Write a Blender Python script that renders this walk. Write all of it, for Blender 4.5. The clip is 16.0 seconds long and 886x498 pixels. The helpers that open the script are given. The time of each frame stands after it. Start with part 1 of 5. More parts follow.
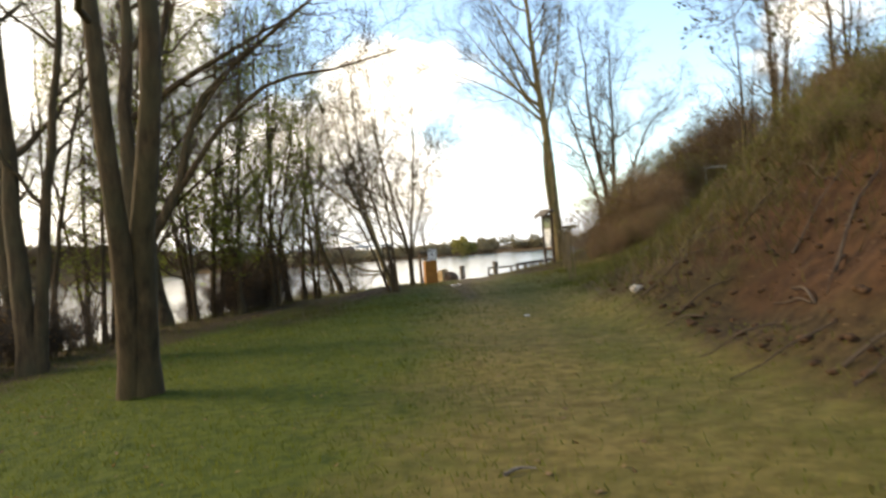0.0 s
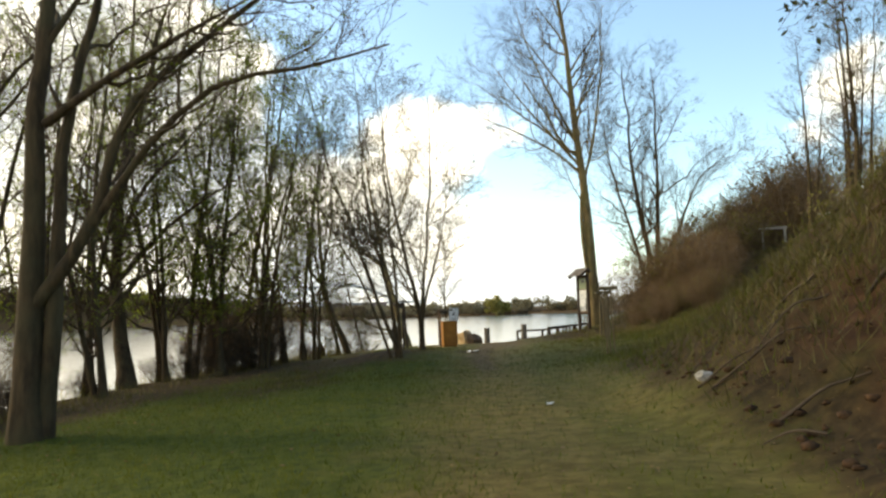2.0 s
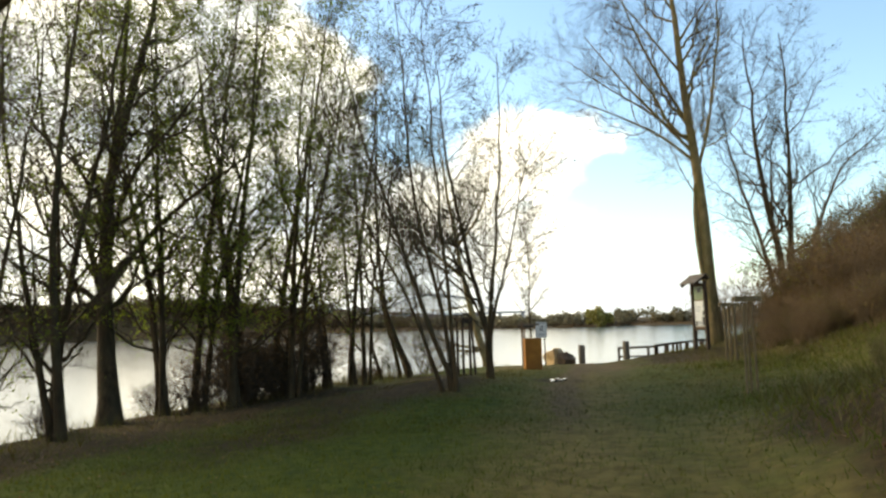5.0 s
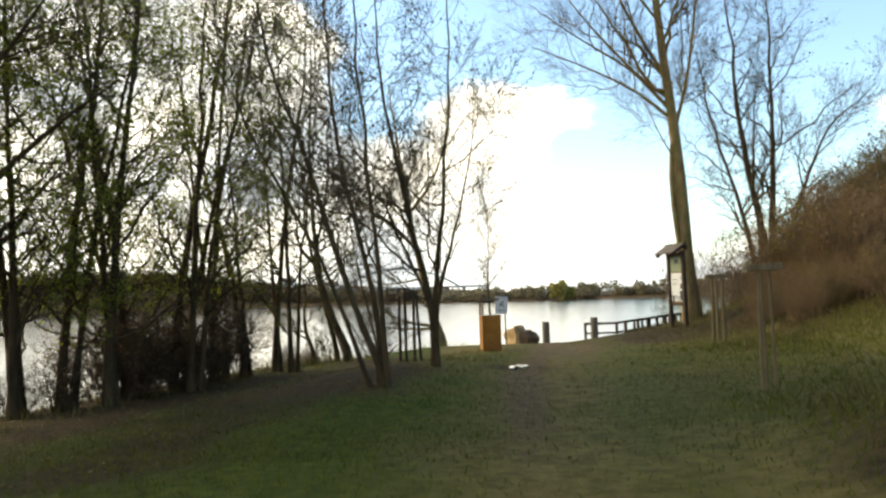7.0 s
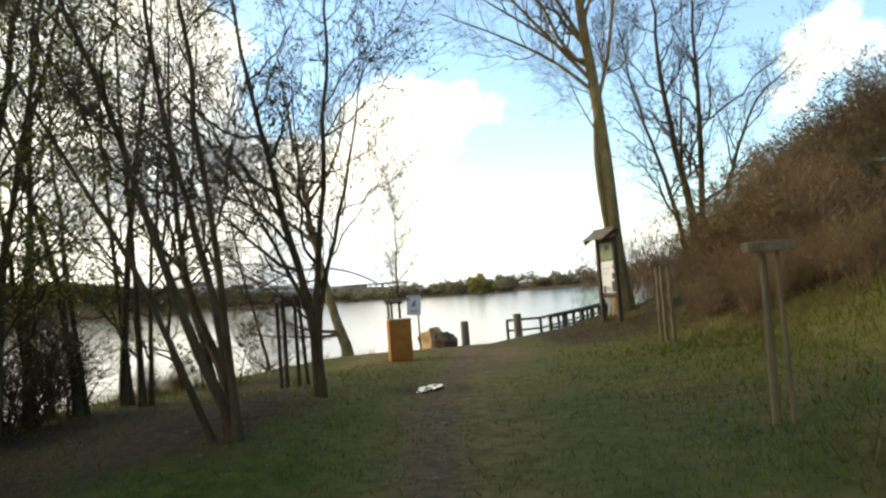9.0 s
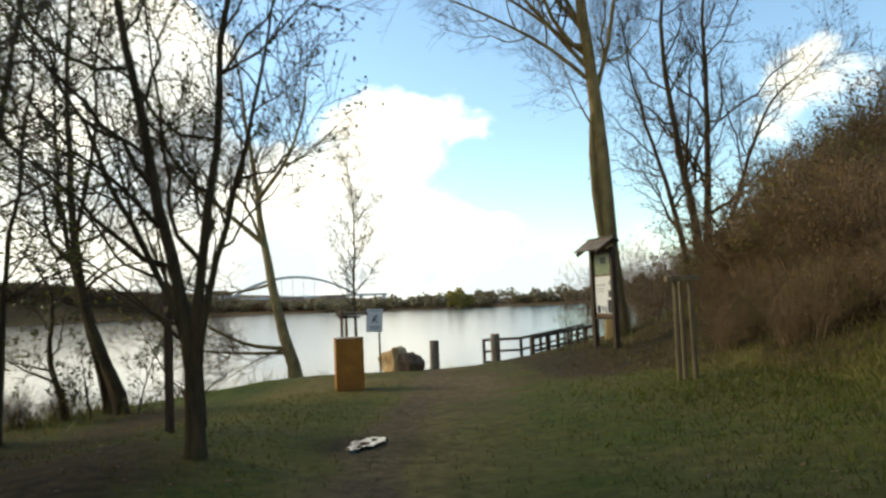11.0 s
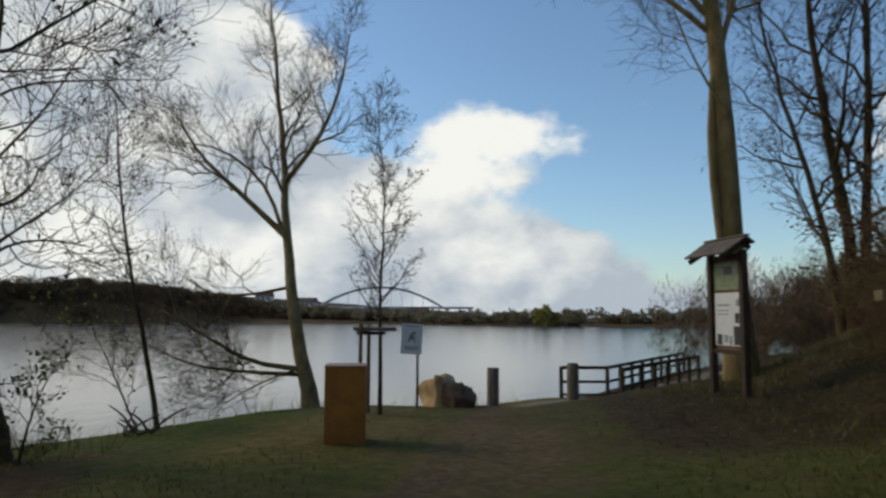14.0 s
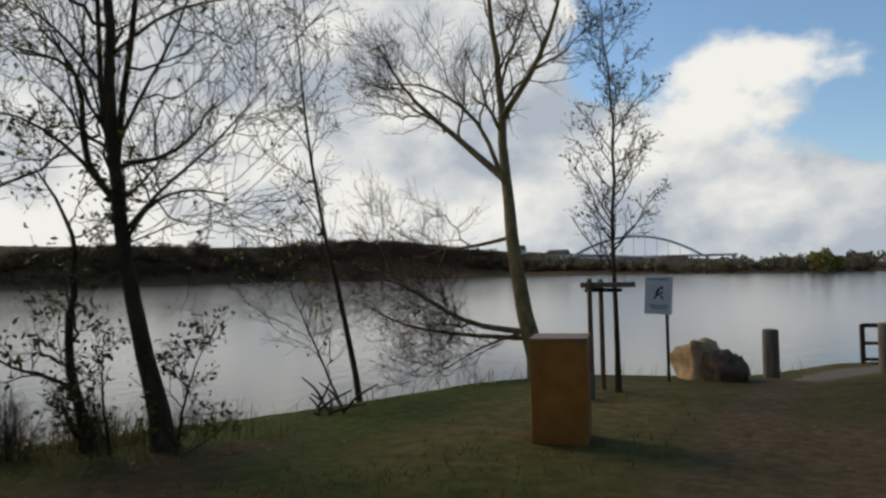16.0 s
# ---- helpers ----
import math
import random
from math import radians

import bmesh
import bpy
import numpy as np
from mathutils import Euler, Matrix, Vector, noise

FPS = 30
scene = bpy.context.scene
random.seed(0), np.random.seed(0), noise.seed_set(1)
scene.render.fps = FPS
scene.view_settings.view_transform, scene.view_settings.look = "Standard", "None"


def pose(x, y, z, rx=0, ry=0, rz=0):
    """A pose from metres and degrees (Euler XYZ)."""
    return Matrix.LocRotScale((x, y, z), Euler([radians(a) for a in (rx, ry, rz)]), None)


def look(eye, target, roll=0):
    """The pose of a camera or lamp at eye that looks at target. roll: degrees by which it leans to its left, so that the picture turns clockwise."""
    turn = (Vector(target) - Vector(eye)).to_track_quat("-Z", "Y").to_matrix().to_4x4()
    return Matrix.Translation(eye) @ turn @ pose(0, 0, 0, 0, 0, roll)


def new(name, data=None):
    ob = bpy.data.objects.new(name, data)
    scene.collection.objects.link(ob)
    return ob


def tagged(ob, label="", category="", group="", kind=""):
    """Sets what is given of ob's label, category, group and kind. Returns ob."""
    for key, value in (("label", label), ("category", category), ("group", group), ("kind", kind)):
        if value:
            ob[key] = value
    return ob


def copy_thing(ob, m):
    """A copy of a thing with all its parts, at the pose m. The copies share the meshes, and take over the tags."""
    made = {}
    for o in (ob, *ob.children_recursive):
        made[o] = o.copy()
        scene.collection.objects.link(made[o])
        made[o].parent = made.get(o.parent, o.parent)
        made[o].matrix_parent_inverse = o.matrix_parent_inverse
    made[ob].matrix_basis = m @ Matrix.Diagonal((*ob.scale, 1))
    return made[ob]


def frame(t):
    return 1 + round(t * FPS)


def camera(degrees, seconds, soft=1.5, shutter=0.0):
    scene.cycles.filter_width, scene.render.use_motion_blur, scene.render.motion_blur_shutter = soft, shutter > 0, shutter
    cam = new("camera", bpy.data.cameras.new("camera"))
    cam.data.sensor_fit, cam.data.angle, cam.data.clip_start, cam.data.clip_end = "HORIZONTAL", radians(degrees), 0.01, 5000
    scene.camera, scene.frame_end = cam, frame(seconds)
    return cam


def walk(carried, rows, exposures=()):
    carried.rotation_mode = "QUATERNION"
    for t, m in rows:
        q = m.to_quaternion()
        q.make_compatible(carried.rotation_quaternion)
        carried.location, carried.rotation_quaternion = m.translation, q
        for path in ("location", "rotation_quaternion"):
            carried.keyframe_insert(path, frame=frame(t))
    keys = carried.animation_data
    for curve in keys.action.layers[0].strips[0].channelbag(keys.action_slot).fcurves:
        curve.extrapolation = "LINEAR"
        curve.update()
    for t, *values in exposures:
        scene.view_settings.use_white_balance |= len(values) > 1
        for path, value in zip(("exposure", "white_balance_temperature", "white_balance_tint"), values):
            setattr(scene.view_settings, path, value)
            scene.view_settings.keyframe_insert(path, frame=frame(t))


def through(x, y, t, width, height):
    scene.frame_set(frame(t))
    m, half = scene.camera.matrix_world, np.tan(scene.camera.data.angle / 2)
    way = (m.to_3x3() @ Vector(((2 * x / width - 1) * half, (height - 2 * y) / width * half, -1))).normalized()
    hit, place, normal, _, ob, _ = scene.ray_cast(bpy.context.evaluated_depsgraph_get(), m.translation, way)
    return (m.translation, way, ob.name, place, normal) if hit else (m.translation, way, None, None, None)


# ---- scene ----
cam = camera(62.5, 16.0, soft=2.5, shutter=0.3)
# seconds, place in metres, turn in degrees
ROWS = [
    (0, -0.012, -0.005, 1.414, 90.00, 4.36, -0.00),
    (0.5, 0.074, 0.812, 1.377, 93.79, 1.60, 4.89),
    (1, 0.209, 1.598, 1.394, 95.42, 3.50, 0.63),
    (1.5, 0.365, 2.377, 1.397, 95.61, 2.90, 3.61),
    (2, 0.494, 3.207, 1.415, 94.71, 2.13, 2.71),
    (2.5, 0.604, 3.952, 1.423, 94.10, 3.54, 5.28),
    (3, 0.618, 4.660, 1.404, 93.66, 2.64, 7.32),
    (5.5, 0.879, 8.463, 1.536, 96.00, 1.51, 11.05),
    (6, 0.854, 9.190, 1.499, 95.72, 0.48, 10.84),
    (6.5, 0.860, 9.931, 1.485, 93.32, 1.59, 5.85),
    (7, 0.827, 10.704, 1.540, 93.65, 1.94, 7.78),
    (7.5, 0.840, 11.450, 1.533, 93.35, 6.56, 4.18),
    (8, 0.814, 12.230, 1.579, 91.97, 6.05, 1.26),
    (10.5, 1.071, 16.059, 1.622, 94.92, 1.75, 2.39),
    (11, 1.124, 16.848, 1.594, 93.99, 2.38, -0.16),
    (11.5, 1.246, 17.571, 1.570, 91.71, 2.91, -1.35),
    (12, 1.410, 18.338, 1.571, 88.52, 0.47, -2.75),
    (12.5, 1.475, 19.111, 1.565, 91.87, 1.65, 1.19),
    (13, 1.590, 19.867, 1.558, 94.56, 1.52, 1.13),
    (13.5, 1.633, 20.629, 1.574, 94.71, -0.78, 4.58),
    (14, 1.660, 21.299, 1.581, 95.28, -0.25, 6.65),
    (14.5, 1.611, 21.930, 1.607, 94.88, -0.13, 19.72),
    (15, 1.553, 22.544, 1.568, 95.20, 1.87, 19.73),
    (15.5, 1.488, 23.122, 1.543, 94.23, 0.57, 26.29),
    (16, 1.430, 23.786, 1.605, 91.70, 1.40, 26.27),
]
EXPOSURES = [(0.0, 1.45, 7900, 7), (0.5, 1.3, 7950, 5), (1.5, 1.17, 7950, 2), (3.0, 1.22, 7850, 1), (5.5, 1.12, 7800, 0), (8.0, 1.38, 7700, 3), (10.5, 0.9, 7300, -1), (11.5, 0.87, 7300, 1), (12.0, 0.92, 7250, 4), (12.5, 0.6, 6950, 2), (13.0, 0.2, 6750, 2), (13.5, 0.0, 6550, 3), (14.5, -0.3, 6350, 5), (16.0, -0.26, 6500, 6)]
walk(cam, [(t, pose(x, y, z, rx, ry, rz)) for t, x, y, z, rx, ry, rz in ROWS], EXPOSURES)

# ---- world, sun ----
world = bpy.data.worlds.new("sky")
scene.world = world
world.use_nodes = True
wn, wl = world.node_tree.nodes, world.node_tree.links
wn.clear()


def wmath(op, a, b=None, clamp=False):
    n = wn.new("ShaderNodeMath")
    n.operation, n.use_clamp = op, clamp
    for i, v in enumerate((a, b)):
        if v is None:
            continue
        if isinstance(v, (int, float)):
            n.inputs[i].default_value = v
        else:
            wl.new(v, n.inputs[i])
    return n.outputs[0]


SUN_ELEV, SUN_AZ = 30.0, 70.0          # height, and degrees to the left of the way walked
sky = wn.new("ShaderNodeTexSky")
sky.sky_type, sky.sun_disc = "NISHITA", False
sky.sun_elevation, sky.sun_rotation = radians(SUN_ELEV), radians(-SUN_AZ)
sky.air_density, sky.dust_density, sky.ozone_density = 1.0, 0.6, 1.6
blue = wn.new("ShaderNodeMix")
blue.data_type, blue.blend_type = "RGBA", "MULTIPLY"
blue.inputs[0].default_value = 1.0
wl.new(sky.outputs[0], blue.inputs[6])
blue.inputs[7].default_value = (0.132, 0.143, 0.154, 1)
coord = wn.new("ShaderNodeTexCoord")
sep = wn.new("ShaderNodeSeparateXYZ")
wl.new(coord.outputs["Generated"], sep.inputs[0])
up = wmath("MAXIMUM", sep.outputs[2], 0.0)


def cloud_noise(offset):
    add = wn.new("ShaderNodeVectorMath")
    add.operation = "ADD"
    wl.new(coord.outputs["Generated"], add.inputs[0])
    add.inputs[1].default_value = offset
    mp = wn.new("ShaderNodeMapping")
    mp.inputs["Scale"].default_value = (1.0, 1.0, 1.55)
    mp.inputs["Location"].default_value = (2.3, 0.4, 1.9)
    wl.new(add.outputs[0], mp.inputs[0])
    t = wn.new("ShaderNodeTexNoise")
    t.inputs["Scale"].default_value, t.inputs["Detail"].default_value, t.inputs["Roughness"].default_value = 3.4, 9, 0.53
    wl.new(mp.outputs[0], t.inputs["Vector"])
    return t.outputs[0]


puff, sunward = cloud_noise((0, 0, 0)), cloud_noise((-0.07, 0.025, 0.06))
# cloud low down all round and high towards the sun; clear blue high and away from it
top = wmath("ADD", 0.175, wmath("MULTIPLY", wmath("MAXIMUM", wmath("MULTIPLY", sep.outputs[0], -1.0), -0.1), 0.62))
cover = wmath("ADD", puff, wmath("MULTIPLY", wmath("SUBTRACT", top, up), 1.35))
mask = wn.new("ShaderNodeMapRange")
mask.interpolation_type = "SMOOTHSTEP"
mask.inputs[1].default_value, mask.inputs[2].default_value = 0.44, 0.53
wl.new(cover, mask.inputs[0])
relief = wmath("MULTIPLY", wmath("SUBTRACT", puff, sunward), 3.2)
ramp = wn.new("ShaderNodeMath")
ramp.operation = "ADD"
ramp.inputs[1].default_value = 1.0
wl.new(relief, ramp.inputs[0])
ramp_c = wn.new("ShaderNodeClamp")
ramp_c.inputs[1].default_value, ramp_c.inputs[2].default_value = 0.5, 1.5
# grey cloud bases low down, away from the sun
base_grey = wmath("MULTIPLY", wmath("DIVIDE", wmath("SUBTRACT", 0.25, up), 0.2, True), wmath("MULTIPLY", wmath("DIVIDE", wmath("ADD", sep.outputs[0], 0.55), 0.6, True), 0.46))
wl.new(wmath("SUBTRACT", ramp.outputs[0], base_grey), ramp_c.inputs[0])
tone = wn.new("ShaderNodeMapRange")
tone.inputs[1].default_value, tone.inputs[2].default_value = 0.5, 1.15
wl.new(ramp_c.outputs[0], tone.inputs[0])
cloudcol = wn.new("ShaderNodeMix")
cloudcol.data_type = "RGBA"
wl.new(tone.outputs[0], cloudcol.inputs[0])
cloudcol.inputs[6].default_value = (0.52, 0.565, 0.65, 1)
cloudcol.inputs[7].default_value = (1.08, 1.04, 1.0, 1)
mixed = wn.new("ShaderNodeMix")
mixed.data_type = "RGBA"
wl.new(mask.outputs[0], mixed.inputs[0])
wl.new(blue.outputs[2], mixed.inputs[6])
wl.new(cloudcol.outputs[2], mixed.inputs[7])
back = wn.new("ShaderNodeBackground")
wl.new(mixed.outputs[2], back.inputs[0])
back.inputs[1].default_value = 1.0
wout = wn.new("ShaderNodeOutputWorld")
wl.new(back.outputs[0], wout.inputs[0])

sun = new("sun", bpy.data.lights.new("sun", "SUN"))
sun.data.energy, sun.data.angle, sun.data.color = 1.4, radians(20), (1.0, 0.83, 0.60)
sun_way = Vector((-math.sin(radians(SUN_AZ)) * math.cos(radians(SUN_ELEV)), math.cos(radians(SUN_AZ)) * math.cos(radians(SUN_ELEV)), math.sin(radians(SUN_ELEV))))
sun.matrix_world = look(sun_way * 80, (0, 0, 0))


# ---- materials ----
def material(name, low, high, rough=0.8, scale=6.0, detail=6, bump=0.3, bump_scale=None, stretch=(1, 1, 1), per_piece=0.0, spec=0.3, third=None):
    """Two-tone noise colour with a second, larger stain scale and fine relief."""
    m = bpy.data.materials.new(name)
    m.use_nodes = True
    n, l = m.node_tree.nodes, m.node_tree.links
    b = n["Principled BSDF"]
    b.inputs["Roughness"].default_value = rough
    b.inputs["Specular IOR Level"].default_value = spec
    tc = n.new("ShaderNodeTexCoord")
    mp = n.new("ShaderNodeMapping")
    mp.inputs["Scale"].default_value = stretch
    l.new(tc.outputs["Object"], mp.inputs[0])
    fine = n.new("ShaderNodeTexNoise")
    fine.inputs["Scale"].default_value, fine.inputs["Detail"].default_value, fine.inputs["Roughness"].default_value = scale, detail, 0.62
    l.new(mp.outputs[0], fine.inputs["Vector"])
    wide = n.new("ShaderNodeTexNoise")
    wide.inputs["Scale"].default_value, wide.inputs["Detail"].default_value = scale * 0.17, 3
    l.new(tc.outputs["Object"], wide.inputs["Vector"])
    cr = n.new("ShaderNodeValToRGB")
    cr.color_ramp.elements[0].position, cr.color_ramp.elements[1].position = 0.33, 0.68
    cr.color_ramp.elements[0].color, cr.color_ramp.elements[1].color = (*low, 1), (*high, 1)
    l.new(fine.outputs[0], cr.inputs[0])
    col = cr.outputs[0]
    mx = n.new("ShaderNodeMix")
    mx.data_type = "RGBA"
    mr = n.new("ShaderNodeMapRange")
    mr.inputs[1].default_value, mr.inputs[2].default_value, mr.inputs[4].default_value = 0.42, 0.66, 0.65
    l.new(wide.outputs[0], mr.inputs[0])
    l.new(mr.outputs[0], mx.inputs[0])
    l.new(col, mx.inputs[6])
    mx.inputs[7].default_value = (*(third or [a * 0.6 + c * 0.25 for a, c in zip(low, high)]), 1)
    col = mx.outputs[2]
    if per_piece:
        geo = n.new("ShaderNodeNewGeometry")
        obi = n.new("ShaderNodeObjectInfo")
        ad = n.new("ShaderNodeMath")
        ad.operation = "ADD"
        l.new(geo.outputs["Random Per Island"], ad.inputs[0])
        l.new(obi.outputs["Random"], ad.inputs[1])
        mr2 = n.new("ShaderNodeMapRange")
        mr2.inputs[2].default_value, mr2.inputs[3].default_value, mr2.inputs[4].default_value = 2.0, 1 - per_piece, 1 + per_piece
        l.new(ad.outputs[0], mr2.inputs[0])
        hs = n.new("ShaderNodeHueSaturation")
        l.new(mr2.outputs[0], hs.inputs["Value"])
        l.new(col, hs.inputs["Color"])
        col = hs.outputs[0]
    l.new(col, b.inputs["Base Color"])
    if bump:
        bp = n.new("ShaderNodeBump")
        bp.inputs["Strength"].default_value, bp.inputs["Distance"].default_value = bump, 0.03
        bn = fine
        if bump_scale:
            bn = n.new("ShaderNodeTexNoise")
            bn.inputs["Scale"].default_value, bn.inputs["Detail"].default_value = bump_scale, 5
            l.new(mp.outputs[0], bn.inputs["Vector"])
        l.new(bn.outputs[0], bp.inputs["Height"])
        l.new(bp.outputs[0], b.inputs["Normal"])
    return m


def leaf_material(name, low, high, through=0.35):
    m = material(name, low, high, rough=0.55, scale=1.3, detail=2, bump=0.0, per_piece=0.35)
    n, l = m.node_tree.nodes, m.node_tree.links
    b = n["Principled BSDF"]
    tr = n.new("ShaderNodeBsdfTranslucent")
    mixs = n.new("ShaderNodeMixShader")
    mixs.inputs[0].default_value = through
    l.new(b.inputs["Base Color"].links[0].from_socket, tr.inputs[0])
    l.new(b.outputs[0], mixs.inputs[1])
    l.new(tr.outputs[0], mixs.inputs[2])
    l.new(mixs.outputs[0], n["Material Output"].inputs[0])
    return m


BARK = material("bark_grey_brown", (0.029, 0.018, 0.008), (0.108, 0.067, 0.030), 0.9, 9, 8, 0.8, stretch=(1, 1, 0.22), third=(0.075, 0.060, 0.026))
BARK_LIGHT = material("bark_tan", (0.12, 0.080, 0.030), (0.31, 0.215, 0.092), 0.85, 8, 8, 0.7, stretch=(1, 1, 0.3), third=(0.15, 0.125, 0.035))
TWIG_BUSH = material("twig_olive_brown", (0.12, 0.085, 0.045), (0.27, 0.20, 0.105), 0.85, 2, 3, 0.0)
TWIG = material("twig_brown", (0.045, 0.03, 0.019), (0.12, 0.082, 0.05), 0.85, 3, 3, 0.0)
TWIG_RED = material("twig_reddish", (0.115, 0.076, 0.042), (0.25, 0.168, 0.092), 0.85, 2, 3, 0.0)
LEAF = leaf_material("leaf_spring_green", (0.10, 0.13, 0.012), (0.25, 0.28, 0.04), 0.6)
LEAF_DARK = leaf_material("leaf_olive", (0.035, 0.04, 0.009), (0.095, 0.10, 0.022))
LEAF_BUSH = leaf_material("leaf_bush_ochre", (0.14, 0.13, 0.02), (0.30, 0.265, 0.05), 0.45)
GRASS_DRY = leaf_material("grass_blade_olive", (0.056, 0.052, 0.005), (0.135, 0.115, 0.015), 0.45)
LEAF_BROWN = leaf_material("leaf_brown", (0.12, 0.07, 0.028), (0.27, 0.165, 0.065))
GRASS = leaf_material("grass_blade", (0.058, 0.080, 0.007), (0.155, 0.162, 0.022), 0.5)
WOOD_DARK = material("wood_dark_stained", (0.035, 0.022, 0.014), (0.10, 0.065, 0.04), 0.75, 7, 7, 0.5, stretch=(4, 4, 0.4))
WOOD_GREY = material("wood_weathered_grey", (0.12, 0.095, 0.07), (0.26, 0.215, 0.16), 0.85, 7, 7, 0.5, stretch=(4, 4, 0.4))
STAKE_TAN = material("wood_weathered_tan", (0.12, 0.088, 0.045), (0.24, 0.18, 0.10), 0.85, 7, 7, 0.5, stretch=(4, 4, 0.4))
WOOD_PALE = material("wood_pale_grey", (0.30, 0.28, 0.24), (0.48, 0.45, 0.40), 0.8, 7, 7, 0.4, stretch=(4, 4, 0.4))
WOOD_BROWN = material("wood_brown_board", (0.13, 0.075, 0.04), (0.24, 0.15, 0.085), 0.75, 5, 7, 0.4, stretch=(1, 1, 0.25))
ROOF = material("roof_boards_grey", (0.09, 0.07, 0.055), (0.21, 0.17, 0.13), 0.85, 6, 6, 0.5)
RUST = material("orange_brown_painted_steel", (0.33, 0.125, 0.016), (0.47, 0.195, 0.03), 0.6, 5, 7, 0.2, third=(0.22, 0.085, 0.018))
RUST_RIM = material("bin_rim_dull", (0.26, 0.15, 0.08), (0.40, 0.26, 0.15), 0.55, 8, 5, 0.1)
DARK = material("dark_hollow", (0.012, 0.011, 0.01), (0.03, 0.027, 0.022), 0.9, 5, 3, 0.1)
SIGN_WHITE = material("sign_white_enamel", (0.68, 0.68, 0.66), (0.8, 0.8, 0.79), 0.35, 3, 4, 0.02, third=(0.62, 0.61, 0.57))
INK = material("sign_black_ink", (0.02, 0.02, 0.02), (0.05, 0.05, 0.05), 0.4, 6, 3, 0.0)
INK_GREY = material("print_grey", (0.2, 0.22, 0.25), (0.36, 0.38, 0.42), 0.5, 9, 3, 0.0)
PRINT_GREEN = material("print_green_map", (0.10, 0.16, 0.06), (0.36, 0.40, 0.26), 0.5, 9, 4, 0.0, third=(0.12, 0.15, 0.1))
STONE_TAN = material("boulder_sandstone", (0.34, 0.20, 0.08), (0.74, 0.56, 0.33), 0.9, 2.4, 10, 1.0, bump_scale=5, third=(0.40, 0.22, 0.075))
# dark tone for the big boulder's shaded side, and for wet mud clods
STONE_SHADE_MUD = material("boulder_shade_and_mud", (0.09, 0.055, 0.032), (0.22, 0.14, 0.085), 0.9, 4, 9, 0.8)
STONE_PALE = material("stone_pale", (0.3, 0.27, 0.22), (0.55, 0.5, 0.42), 0.9, 9, 7, 0.6)
LITTER_WHITE = material("paper_scrap", (0.6, 0.6, 0.58), (0.8, 0.8, 0.78), 0.7, 20, 3, 0.1)
WIRE = material("dark_band", (0.02, 0.018, 0.016), (0.05, 0.045, 0.04), 0.7, 9, 3, 0.0)
GRAVEL = material("gravel_path", (0.15, 0.12, 0.085), (0.28, 0.235, 0.175), 0.95, 24, 8, 0.7, third=(0.14, 0.105, 0.07))
CONCRETE = material("bridge_concrete", (0.42, 0.44, 0.46), (0.6, 0.62, 0.64), 0.8, 0.4, 4, 0.0)
HOUSE_WALL = material("house_wall_pale", (0.5, 0.48, 0.44), (0.68, 0.66, 0.62), 0.85, 0.8, 4, 0.0)
HOUSE_ROOF = material("house_roof_dark", (0.08, 0.06, 0.055), (0.16, 0.12, 0.1), 0.85, 1.0, 4, 0.0)
GLASS_DARK = material("window_dark", (0.03, 0.035, 0.04), (0.06, 0.065, 0.07), 0.15, 2, 2, 0.0)
# far trees made paler: distance haze is put into this leaf colour
WOODS_FAR_HAZE = leaf_material("woods_far_hazed", (0.17, 0.145, 0.08), (0.30, 0.25, 0.145), 0.25)
WOODS_DARK = leaf_material("woods_embankment", (0.070, 0.040, 0.014), (0.125, 0.074, 0.028), 0.1)
WOODS_YELLOW = leaf_material("woods_yellow", (0.24, 0.205, 0.045), (0.38, 0.33, 0.085), 0.3)
WOODS_BROWN = leaf_material("woods_brown", (0.085, 0.054, 0.025), (0.18, 0.12, 0.06), 0.15)


